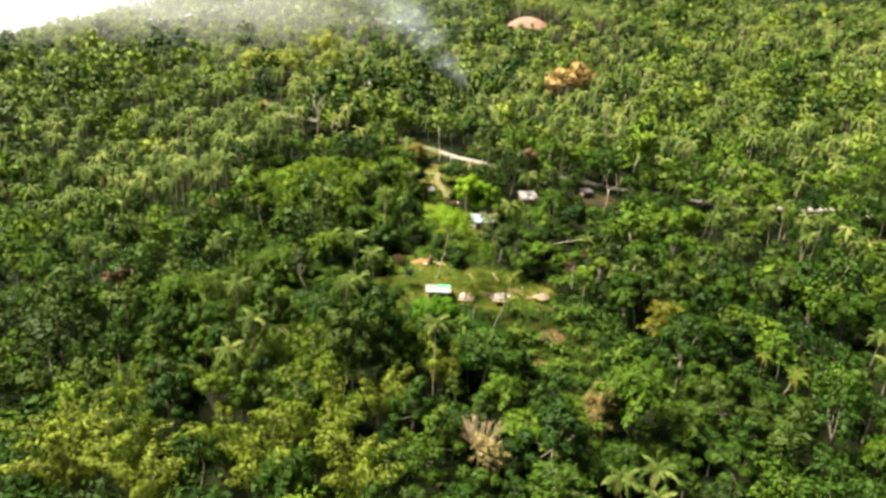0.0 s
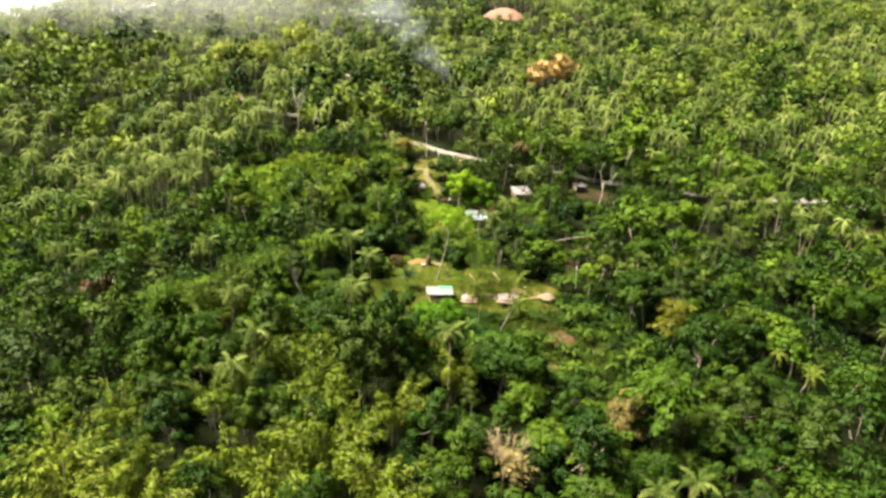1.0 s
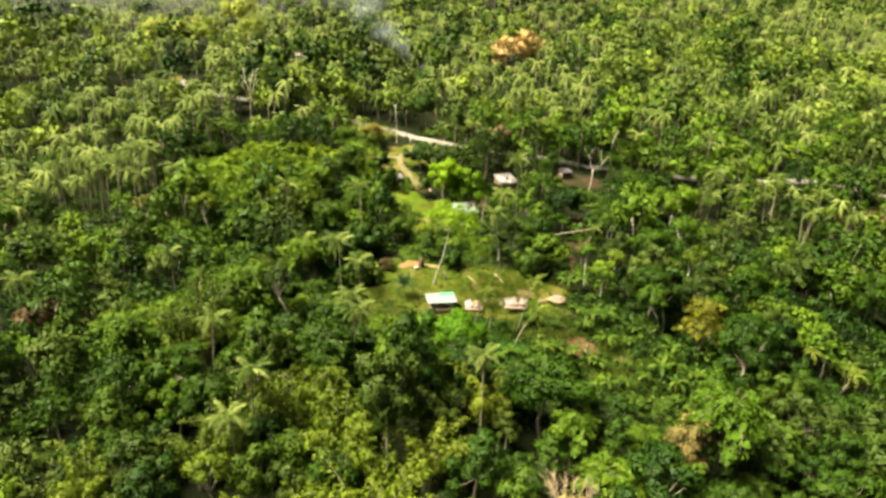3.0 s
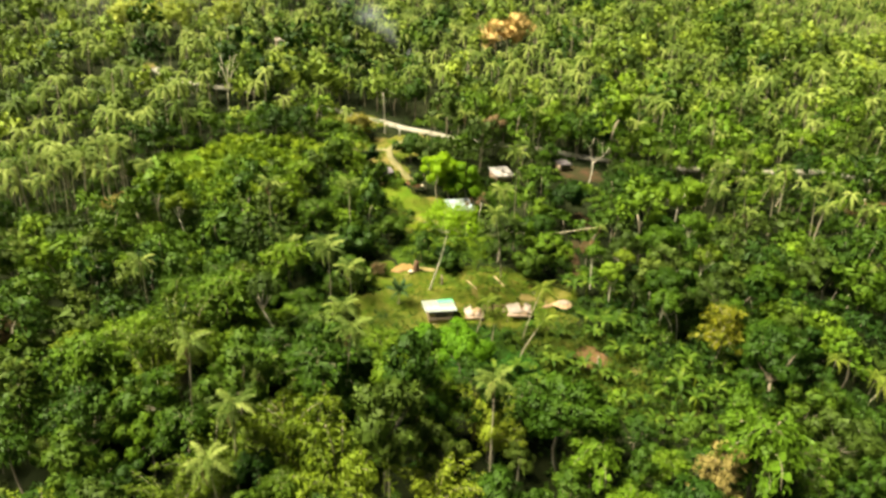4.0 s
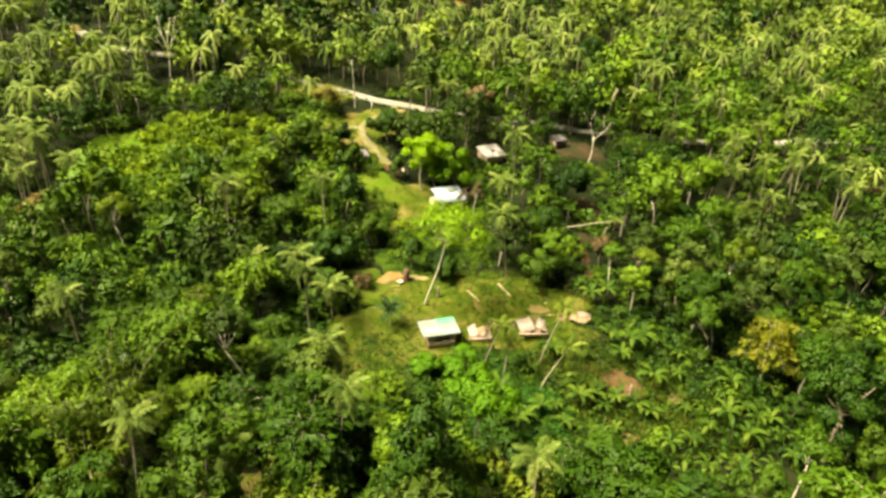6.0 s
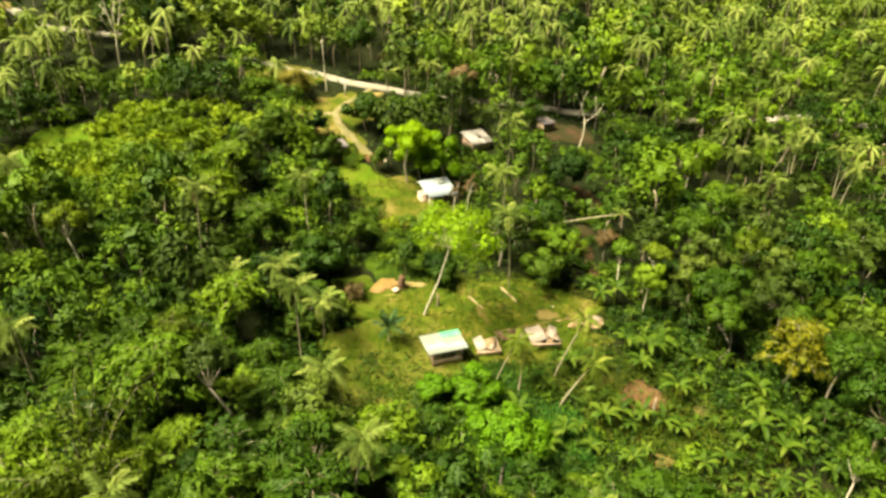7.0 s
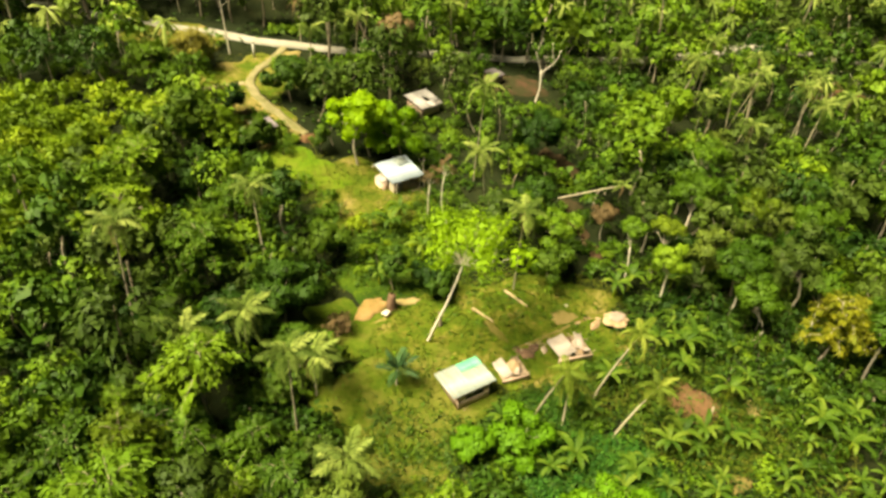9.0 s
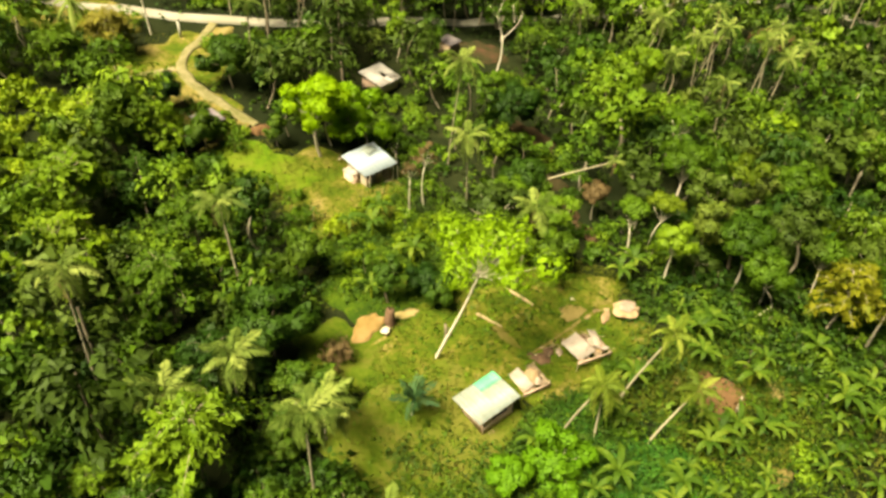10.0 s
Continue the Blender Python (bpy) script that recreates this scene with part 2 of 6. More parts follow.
# ---- mesh helpers ----
class Buf:
    """Collects quads; each with a material slot and a tone."""

    def __init__(self):
        self.v, self.q, self.s, self.t, self.w, self.n = [], [], [], [], [], 0

    def add(self, v, q, slot=0, tone=0.0, normals=None):
        """normals: one for each leaf, or one for each point; the rest takes them from its faces."""
        v, q = np.asarray(v, float).reshape(-1, 3), np.asarray(q, int).reshape(-1, 4)
        if normals is None:
            w = np.zeros_like(v)
            f = unit(np.cross(v[q[:, 2]] - v[q[:, 0]], v[q[:, 3]] - v[q[:, 1]]))
            for k in range(4):
                np.add.at(w, q[:, k], f)
            normals = unit(w)
        elif len(normals) * 4 == len(v):
            normals = np.repeat(normals, 4, 0)
        self.v.append(v)
        self.w.append(normals)
        self.q.append(q + self.n)
        self.s.append(np.full(len(q), slot))
        self.t.append(np.full(len(q), tone))
        self.n += len(v)
        return self

    def arrays(self):
        return np.concatenate(self.v), np.concatenate(self.q), np.concatenate(self.s)

    def leaves(self):
        return np.concatenate(self.v), np.concatenate(self.q), np.concatenate(self.w)

    def mesh(self, name, *mats, smooth=False, tones=False, rounded=False):
        """rounded: shade the leaves by the form of their clump."""
        v, q, s = self.arrays()
        me = bpy.data.meshes.new(name)
        me.vertices.add(len(v))
        me.vertices.foreach_set("co", v.ravel())
        me.loops.add(q.size)
        me.loops.foreach_set("vertex_index", q.ravel())
        me.polygons.add(len(q))
        me.polygons.foreach_set("loop_start", np.arange(0, q.size, 4))
        me.polygons.foreach_set("material_index", s)
        if smooth:
            me.polygons.foreach_set("use_smooth", np.ones(len(q), bool))
        if tones:
            me.attributes.new("tone", "FLOAT", "FACE").data.foreach_set("value", np.concatenate(self.t))
        if rounded:
            me.polygons.foreach_set("use_smooth", np.ones(len(q), bool))
            me.attributes.new("custom_normal", "FLOAT_VECTOR", "POINT").data.foreach_set("vector", np.concatenate(self.w).ravel())
        for m in mats:
            me.materials.append(M[m])
        me.update(calc_edges=True)
        me.validate()
        return me


def unit(a):
    return a / (np.linalg.norm(a, axis=-1, keepdims=True) + 1e-9)


def kites(p, nrm, axis, length, width, fold=0.12):
    """Folded leaves: from each p along axis, facing nrm."""
    axis = unit(axis - nrm * np.sum(axis * nrm, -1, keepdims=True) * 0.7)
    side = unit(np.cross(nrm, axis))
    length, width = np.broadcast_to(length, len(p))[:, None], np.broadcast_to(width, len(p))[:, None]
    mid = p + axis * length * 0.42 + nrm * length * fold
    v = np.stack([p, mid - side * width / 2, p + axis * length - nrm * length * 0.1, mid + side * width / 2], 1).reshape(-1, 3)
    return v, np.arange(len(v)).reshape(-1, 4)


def tube(pts, radii, sides=6):
    pts = np.asarray(pts, float)
    d = unit(np.gradient(pts, axis=0))
    ref = np.where(np.abs(d[:, 2:3]) > 0.9, np.array([[1.0, 0, 0]]), np.array([[0, 0, 1.0]]))
    a = unit(np.cross(d, ref))
    b = np.cross(d, a)
    w = np.linspace(0, 2 * math.pi, sides, endpoint=False)
    r = np.broadcast_to(radii, len(pts))[:, None, None]
    v = pts[:, None] + r * (np.cos(w)[None, :, None] * a[:, None] + np.sin(w)[None, :, None] * b[:, None])
    k = np.arange(len(pts) - 1)[:, None] * sides
    i, j = np.arange(sides)[None], (np.arange(sides)[None] + 1) % sides
    q = np.stack([k + i, k + j, k + j + sides, k + i + sides], -1).reshape(-1, 4)
    top = (len(pts) - 1) * sides
    cap = [[top, top + 1, top + 2, top + 3]] if sides == 4 else [[top + s, top + s + 1, top + s + 2, top + (s + 3) % sides] for s in range(0, sides - 2, 2)]
    return v.reshape(-1, 3), np.concatenate([q, cap])


def box(x0, y0, z0, x1, y1, z1):
    v = [(x, y, z) for z in (z0, z1) for x, y in ((x0, y0), (x1, y0), (x1, y1), (x0, y1))]
    return v, [(3, 2, 1, 0), (4, 5, 6, 7), (0, 1, 5, 4), (1, 2, 6, 5), (2, 3, 7, 6), (3, 0, 4, 7)]


def stick(a, b, r0, r1=None, bend=0.0, n=4, seed=0, sides=6):
    """A bent, tapered pole from a to b."""
    g = np.random.default_rng(seed)
    a, b = np.array(a, float), np.array(b, float)
    t = np.linspace(0, 1, n)[:, None]
    off = g.normal(size=3) * bend * np.linalg.norm(b - a)
    pts = a + (b - a) * t + off * np.sin(t * math.pi)
    return tube(pts, np.linspace(r0, r1 if r1 else r0 * 0.6, n), sides)


def part(name, buf, mats, parent=None, label="", smooth=False):
    mats = (mats,) if isinstance(mats, str) else mats
    ob = new(name, buf.mesh(name, *mats, smooth=smooth) if isinstance(buf, Buf) else buf)
    if parent:
        ob.parent = parent
    return tagged(ob, label)


def thing(name, m, label, category, group="", kind=""):
    ob = new(name)
    ob.matrix_basis = m
    return tagged(ob, label, category, group, kind)


# ---- the land ----
def bell(x, y, cx, cy, sx, sy):
    return np.exp(-((x - cx) / sx) ** 2 - ((y - cy) / sy) ** 2)


def land(x, y):
    """Height of the ground: a hillside that climbs away, with a dip on either hand and a crest far off."""
    x, y = np.asarray(x, float), np.asarray(y, float)
    z = 0.17 * y - 10 - 6.5 * bell(x, y, 78, 118, 42, 60) - 8 * bell(x, y, -95, 165, 38, 48)
    z = z - 1.2 * bell(x, y, 4, 112, 14, 8) + 2 * bell(x, y, -15, 78, 30, 25) + 5 * bell(x, y, 50, 350, 40, 30)
    z = z - 2.2 * bell(x, y, 18, 157, 14, 16)
    z = z + 0.09 * 18 * np.logaddexp(0, (y - 262) / 18)
    u = np.clip(x / np.maximum(y, 1), -1.2, 1.2)
    crest = 300 + 290 * (u + 0.65) + 900 * np.maximum(0, u + 0.4) ** 2
    z = z - 0.42 * 15 * np.logaddexp(0, (y - crest) / 15)
    z = np.where(z > 90, 90 + 60 * np.tanh((z - 90) / 60), z)
    z = np.where(z < -30, -30 + 20 * np.tanh((z + 30) / 20), z)
    return z + 0.22 * np.sin(x * 0.33 + 1) * np.sin(y * 0.29)


def L(x, y):
    return float(land(x, y))


gx = np.concatenate([[-2600, -1800, -1200, -800, -550, -400, -320], np.arange(-260, 300, 3.0), [340, 420, 560, 800, 1200, 1800, 2600]])
gy = np.concatenate([[-2600, -1600, -900, -500, -250, -120, -60, -20], np.arange(0, 470, 3.0), [500, 550, 620, 700, 800, 950, 1200, 1700, 2600]])
X, Y = np.meshgrid(gx, gy)
b = Buf()
ii = np.arange(len(gy) - 1)[:, None] * len(gx) + np.arange(len(gx) - 1)[None]
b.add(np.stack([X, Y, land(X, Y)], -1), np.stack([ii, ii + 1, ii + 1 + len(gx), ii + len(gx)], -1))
tagged(part("ground", b, "ground", smooth=True), "hillside of soil and leaf litter under the forest, coloured dark for shade", "ground", kind="structure")


def drape(cx, cy, rx, ry, turn, lift, seed, rings=7, spokes=28, dome=0.0):
    """An uneven patch that lies on the land."""
    g = np.random.default_rng(seed)
    w = np.linspace(0, 2 * math.pi, spokes, endpoint=False)
    edge = 1 + 0.16 * np.sin(2 * w + g.uniform(0, 6)) + 0.12 * np.sin(3 * w + g.uniform(0, 6)) + 0.1 * np.sin(7 * w + g.uniform(0, 6)) + g.uniform(-0.07, 0.07, spokes)
    c, s = math.cos(radians(turn)), math.sin(radians(turn))
    v, f = [], np.linspace(0.02, 1, rings)
    for k in f:
        x, y = rx * k * edge * np.cos(w), ry * k * edge * np.sin(w)
        px, py = cx + c * x - s * y, cy + s * x + c * y
        v.append(np.stack([px, py, land(px, py) + (lift + 0.10) * (1 if k < 0.99 else -1.5) + dome * (1 - k * k)], -1))
    k, i = np.arange(rings - 1)[:, None] * spokes, np.arange(spokes)[None]
    j = (i + 1) % spokes
    q = np.stack([k + i, k + spokes + i, k + spokes + j, k + j], -1).reshape(-1, 4)
    return Buf().add(np.concatenate(v), q)


def smooth_line(pts, step=1.5):
    pts = np.array(pts, float)
    t = np.concatenate([[0], np.cumsum(np.linalg.norm(np.diff(pts, axis=0), axis=1))])
    n = max(4, int(t[-1] / step))
    s = np.linspace(0, t[-1], n)
    p = np.stack([np.interp(s, t, pts[:, k]) for k in (0, 1)], -1)
    for _ in range(6):
        p[1:-1] = (p[:-2] + 2 * p[1:-1] + p[2:]) / 4
    return p


def strip(pts, width, lift, seed, ragged=0.1, thick=0.12):
    """A way of some width along a line, with its edges turned down into the land."""
    g = np.random.default_rng(seed)
    p = smooth_line(pts)
    d = unit(np.gradient(p, axis=0))
    nrm = np.stack([-d[:, 1], d[:, 0]], -1)
    w = width / 2 * (1 + ragged * g.normal(size=(len(p), 2)))
    rows = []
    for k, down in ((-1.02, 1), (-1, 0), (-0.5, 0), (0, 0), (0.5, 0), (1, 0), (1.02, 1)):
        e = p + nrm * (k * (w[:, :1] if k < 0 else w[:, 1:]))
        rows.append(np.column_stack([e, land(p[:, 0], p[:, 1]) * 0.7 + land(e[:, 0], e[:, 1]) * 0.3 + lift - down * (thick + 0.4)]))
    v = np.stack(rows, 1)
    n = len(rows)
    k, i = np.arange(len(p) - 1)[:, None] * n, np.arange(n - 1)[None]
    return Buf().add(v, np.stack([k + i, k + i + n, k + i + n + 1, k + i + 1], -1))


ROAD = [(-66, 245), (-56, 230), (-45, 226), (-26, 216), (-11.5, 206.5), (-5, 201.5), (-0.6, 198.2), (5.4, 193.9), (11.2, 190.2), (22.2, 185.8), (50, 178), (89, 170.5), (99, 170.2), (111, 167.5), (133, 150.5), (137, 140.5), (150, 125)]
PATH = [(9.5, 189.2), (7.4, 187.6), (3.3, 184.6), (0.4, 181), (-1.0, 178.8), (-0.2, 175), (1.2, 171), (2.4, 167.5), (3.1, 164.8)]
SIDE = [(-0.8, 179.5), (-4.6, 181), (-8.5, 180.5)]
SIDE2 = [(2.8, 165.4), (-1.5, 163.6), (-6.5, 161.5)]
for nm, ln, w, lift, mt, lab in (("road", ROAD, 2.4, 0.25, "concrete", "pale concrete road through the forest"),
                                 ("path", PATH, 1.3, 0.34, "trail", "sandy footpath from the road down to the yards"),
                                 ("path", SIDE, 1.1, 0.32, "trail", "short sandy side path"),
                                 ("path", SIDE2, 1.0, 0.30, "dirt", "narrow trodden path along a bank")):
    tagged(part(nm, strip(ln, w, lift, 3, 0.05 if nm == "road" else 0.28), mt, smooth=True), lab, nm, kind="structure")

# open ground: centre, half axes, turn, material, lift, seed, label
OPEN = [
    (9.5, 122.5, 16.5, 8.4, -4, "lawn", 0.05, 1, "trampled yellow-green grass of the clearing"),
    # hut side: the lawn green with shade in its colour
    (-5.5, 117.5, 8, 9, 20, "lawn_shade", 0.085, 2, "short green grass beside the hut"),
    (6.2, 149.5, 9, 8, 10, "lawn", 0.05, 4, "worn grass yard round the white house"),
    (0.2, 156.5, 5.2, 6, 30, "lawn_fresh", 0.09, 5, "fresh bright green lawn"),
    (-1.5, 171, 4.5, 8, 0, "lawn", 0.05, 6, "dry grass beside the footpath"),
    (-36, 171, 19, 15, 0, "lawn_fresh", 0.05, 7, "open green meadow with low growth"),
    (1.5, 182.5, 7.5, 8, 20, "lawn", 0.05, 8, "dry yellow-green grass at the mouth of the path"),
    (-7, 199.5, 9, 5, -35, "lawn", 0.05, 10, "yellow-green grass along the road"),
    (3.5, 137.5, 9.5, 9.5, 0, "lawn_shade", 0.04, 9, "mossy grass under slender trees"),
    (-6.5, 128.8, 5.0, 5.0, 0, "lawn_shade", 0.045, 33, "darkened green grass at the edge of the forest"),
]
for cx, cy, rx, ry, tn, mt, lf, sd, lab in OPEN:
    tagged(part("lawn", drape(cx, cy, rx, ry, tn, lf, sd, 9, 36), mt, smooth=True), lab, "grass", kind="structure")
SOIL = [
    (-3.2, 130.3, 2.1, 1.4, 10, "orange_sand", 0.14, 11, 0.25, "heap of orange sand on the grass"),
    (0.8, 129.8, 1.7, 0.6, -15, "sand", 0.12, 12, 0.1, "thin spread of yellow sand"),
    (7.9, 122.6, 0.7, 1.9, 10, "dirt", 0.06, 13, 0.0, "bare yellowish trodden earth"),
    (16.5, 121.2, 2.2, 1.0, -10, "dirt", 0.06, 14, 0.0, "bare yellowish trodden earth"),
    (21.7, 106.2, 3.6, 2.6, 25, "red_soil", 0.12, 15, 0.2, "bare red soil in the banana garden"),
    (18.6, 97.9, 1.6, 1.0, 0, "dirt", 0.10, 16, 0.1, "bare brown soil in the banana garden"),
    (19.0, 109.6, 1.5, 0.9, 20, "dirt", 0.10, 29, 0.0, "bare brown soil in the banana garden"),
    (17.8, 113.2, 1.2, 0.7, -10, "dirt", 0.10, 30, 0.0, "trodden brown soil below the ruined huts"),
    (27.5, 103.0, 1.4, 0.8, 40, "dirt", 0.10, 31, 0.0, "bare brown soil in the banana garden"),
    (29.4, 134.4, 1.5, 2.4, 8, "shaded_soil", 0.10, 17, 0.2, "reddish bare soil under trees, darkened for their shade"),
    (28.2, 129.4, 1.1, 2.1, -15, "shaded_soil", 0.10, 27, 0.1, "reddish bare soil under trees, darkened for their shade"),
    (32.0, 138.4, 1.8, 1.7, 30, "shaded_soil", 0.10, 28, 0.3, "reddish bare soil under trees, darkened for their shade"),
    (44.8, 168.8, 5.2, 4.2, 0, "cut_soil", 0.12, 18, 0.3, "reddish earth cut beside a pale tree"),
    (3.6, 163.4, 1.5, 1.2, 0, "red_soil", 0.15, 19, 0.7, "orange earth bank at the end of the path"),
]
SOIL_FAR = [
    (8, 187.0, 3.2, 1.4, 10, "sand", 0.14, 20, 0.0, "pale earth apron beside the road"),
    (44, 355, 11, 9, 0, "pink_soil", 0.2, 21, 3.0, "bare pink earth on the far hill"),
    (-65, 243, 2.0, 3.0, 0, "sand", 0.2, 22, 0.6, "pale bare earth beside the road"),
    (110, 149, 9, 4, -20, "red_soil", 0.15, 23, 0.4, "bare brownish slope below the road"),
    (37, 147.5, 2.4, 4.6, -8, "shaded_soil", 0.12, 24, 0.2, "reddish bare soil between trees"),
    (-23, 98, 2.2, 3.2, -30, "dirt", 0.12, 25, 0.3, "bare brown earth bank in the forest"),
    (4.3, 113.0, 0.9, 0.6, 0, "red_soil", 0.10, 26, 0.2, "patch of brown earth below the huts"),
]
for cx, cy, rx, ry, tn, mt, lf, sd, dm, lab in SOIL + SOIL_FAR:
    tagged(part("bare_soil", drape(cx, cy, rx, ry, tn, lf, sd, dome=dm), mt, smooth=True), lab, "soil", kind="structure")


# ---- plants: shapes ----
def tree_shape(seed, H, R, lobes, leaves, size, flat=0.7, bole=0.55, sparse=1.0, droop=0.25, limbs=True, sides=6, lean=(0, 0), bow=0.05, girth=0.019, core=1.0):
    """A tapered trunk with limbs, and a crown of leafy clumps. Returns trunk and crown as Bufs."""
    g = np.random.default_rng(seed)
    trunk, crown = Buf(), Buf()
    top = np.array([lean[0], lean[1], H * bole])
    bend = g.normal(size=2) * bow * H
    t = np.linspace(0, 1, 5)[:, None]
    pts = top * t + np.column_stack([bend[0] * np.sin(t * 3.1), bend[1] * np.sin(t * 3.1), 0 * t])
    pts[0, 2] = -0.6
    r0 = girth * H
    trunk.add(*tube(pts, np.linspace(r0, r0 * 0.55, 5), sides))
    mid = np.array([lean[0] * 1.15, lean[1] * 1.15, H - R * flat])
    for k in range(lobes):
        # lobes spread evenly over the crown by a golden spiral, unevenly deep
        dz = 1 - 1.55 * (k + 0.4) / lobes
        a = k * 2.4 + g.uniform(-0.5, 0.5)
        d = np.array([math.cos(a) * math.sqrt(max(0, 1 - dz * dz)), math.sin(a) * math.sqrt(max(0, 1 - dz * dz)), dz])
        c = mid + d * R * np.array([1, 1, flat]) * (g.uniform(0.25, 0.6) if k % 3 == 1 else g.uniform(0.66, 1.06))
        rl = R * g.uniform(0.24, 0.40)
        if limbs:
            trunk.add(*tube(np.stack([pts[-1] * 0.96, (pts[-1] + c) / 2 + [0, 0, -0.1 * R], c]), [r0 * 0.4, r0 * 0.22, r0 * 0.08], 4))
        n = int(leaves * sparse * (rl / (0.30 * R)) ** 2)
        o = unit(g.normal(size=(n, 3)))
        o[:, 2] = np.where(o[:, 2] < -0.45, -o[:, 2], o[:, 2])
        lump = 1 + 0.18 * np.sin(o[:, 0] * 4 + k) * np.sin(o[:, 1] * 5 + 2 * k)
        p = c + o * (rl * lump * g.uniform(0.75, 1.06, n))[:, None] * np.array([1, 1, 0.8])
        nr = unit(o + np.array([0, 0, 0.12]) + g.normal(size=(n, 3)) * 0.15)
        ax = g.normal(size=(n, 3)) * 0.8 + o * 0.6 - np.array([0, 0, droop])
        ln = size * g.uniform(0.6, 1.35, n)
        crown.add(*kites(p, nr, ax, ln, ln * g.uniform(0.45, 0.62, n)), normals=unit(o + 0.45 * d + [0, 0, 0.2] + g.normal(size=(n, 3)) * 0.08))
        # large inner leaves, added to make the clump opaque and block the sun
        n = max(4, n // 6)
        o = unit(g.normal(size=(n, 3)))
        p = c + o * (rl * 0.55) - [0, 0, 0.12 * rl]
        big = core * (0.9 if leaves > 60 else 1.25)
        crown.add(*kites(p, unit(o + g.normal(size=(n, 3)) * 0.2), g.normal(size=(n, 3)), rl * big, rl * big * 0.8))
    return trunk, crown


def plume_shape(seed, H, R, boughs, leaves, size, bole=0.5, sides=6, tight=1.0):
    """A tree of arching boughs, each hung with a drooping plume of narrow leaves."""
    g = np.random.default_rng(seed)
    trunk, crown = Buf(), Buf()
    bend = g.normal(size=2) * 0.06 * H
    t = np.linspace(0, 1, 5)
    pts = np.column_stack([bend[0] * np.sin(t * 3), bend[1] * np.sin(t * 3), H * 0.86 * t])
    pts[0, 2] = -0.6
    r0 = 0.017 * H
    trunk.add(*tube(pts, np.linspace(r0, r0 * 0.35, 5), sides))
    s = np.linspace(0, 1, 6)
    for k in range(boughs):
        high = (k + 0.5) / boughs
        a = k * 2.4 + g.uniform(-0.5, 0.5)
        z0 = H * (bole + (0.84 - bole) * high)
        reach = R * (1.05 - 0.65 * high ** 2) * g.uniform(0.7, 1.15)
        rise = reach * (0.45 + 0.75 * high) * g.uniform(0.8, 1.2)
        start = np.array([np.interp(z0, pts[:, 2], pts[:, 0]), np.interp(z0, pts[:, 2], pts[:, 1]), z0])
        d, sd = np.array([math.cos(a), math.sin(a), 0]), np.array([-math.sin(a), math.cos(a), 0])
        arc = start + d * (reach * s)[:, None] + np.outer(rise * (1.5 * s - 1.25 * s ** 2.2), [0, 0, 1]) + sd * (g.normal() * 0.25 * reach * s ** 2)[:, None]
        if sides > 4:
            trunk.add(*tube(arc, np.linspace(r0 * 0.32, r0 * 0.06, 6), 4))
        n = leaves
        u = 0.22 + 0.78 * g.random(n) ** 0.75
        wid = tight * R * 0.24 * np.sin(np.clip(u * 0.92, 0, 1) * math.pi) ** 0.6 + 0.1
        o = unit(g.normal(size=(n, 3)) * [1, 1, 0.7] + [0, 0, 0.35])
        p = np.column_stack([np.interp(u, s, arc[:, i]) for i in range(3)]) + o * (wid * g.uniform(0.55, 1.1, n))[:, None]
        tang = d + np.array([0, 0, 1]) * ((rise / reach) * (1.5 - 2.75 * u ** 1.2))[:, None]
        ax = unit(tang) * 0.75 + o * 0.5 + g.normal(size=(n, 3)) * 0.35 - [0, 0, 0.45]
        nr = unit(o + d * 0.25 + [0, 0, 0.45] + g.normal(size=(n, 3)) * 0.16)
        ln = size * g.uniform(0.6, 1.4, n)
        crown.add(*kites(p, nr, ax, ln, ln * g.uniform(0.30, 0.46, n)), normals=unit(o + 0.4 * d + [0, 0, 0.25] + g.normal(size=(n, 3)) * 0.08))
        # large leaves added under the bough to block light
        m = max(3, n // 8)
        u = g.uniform(0.25, 0.85, m)
        p = np.column_stack([np.interp(u, s, arc[:, i]) for i in range(3)]) - [0, 0, 0.10 * R]
        crown.add(*kites(p, unit(g.normal(size=(m, 3)) * 0.4 + [0, 0, 1.0]), g.normal(size=(m, 3)) + d, 0.30 * R, 0.22 * R))
    return trunk, crown


def frond_shape(seed, length=4.2, leaflets=18, droop=1.0):
    """One feather leaf of a coconut palm along +x, bending down."""
    g = np.random.default_rng(seed)
    f = Buf()
    t = np.linspace(0, 1, 7)
    px, pz = length * t * (1 - 0.22 * droop * t), length * (0.45 * t - 0.85 * droop * t ** 2)
    rib = np.column_stack([px, 0 * t, pz])
    f.add(*tube(rib, np.linspace(0.06, 0.015, 7), 4))
    s = np.linspace(0.14, 0.98, leaflets)
    for side in (-1, 1):
        base = np.column_stack([np.interp(s, t, px), 0 * s, np.interp(s, t, pz)])
        tang = unit(np.column_stack([np.gradient(base[:, 0]), 0 * s, np.gradient(base[:, 2])]))
        ln = length * 0.22 * np.sin(np.clip(0.25 + s * 0.8, 0, 1) * math.pi) ** 0.6 + 0.15 + g.uniform(-0.1, 0.1, leaflets)
        ax = tang * 0.6 + np.array([0, side * 0.85, -0.8]) + g.normal(size=(leaflets, 3)) * 0.12
        nr = unit(np.array([0, side * 0.35, 1.0]) + g.normal(size=(leaflets, 3)) * 0.15)
        f.add(*kites(base, np.broadcast_to(nr, base.shape), ax, ln, 0.20, 0.02))
    return f


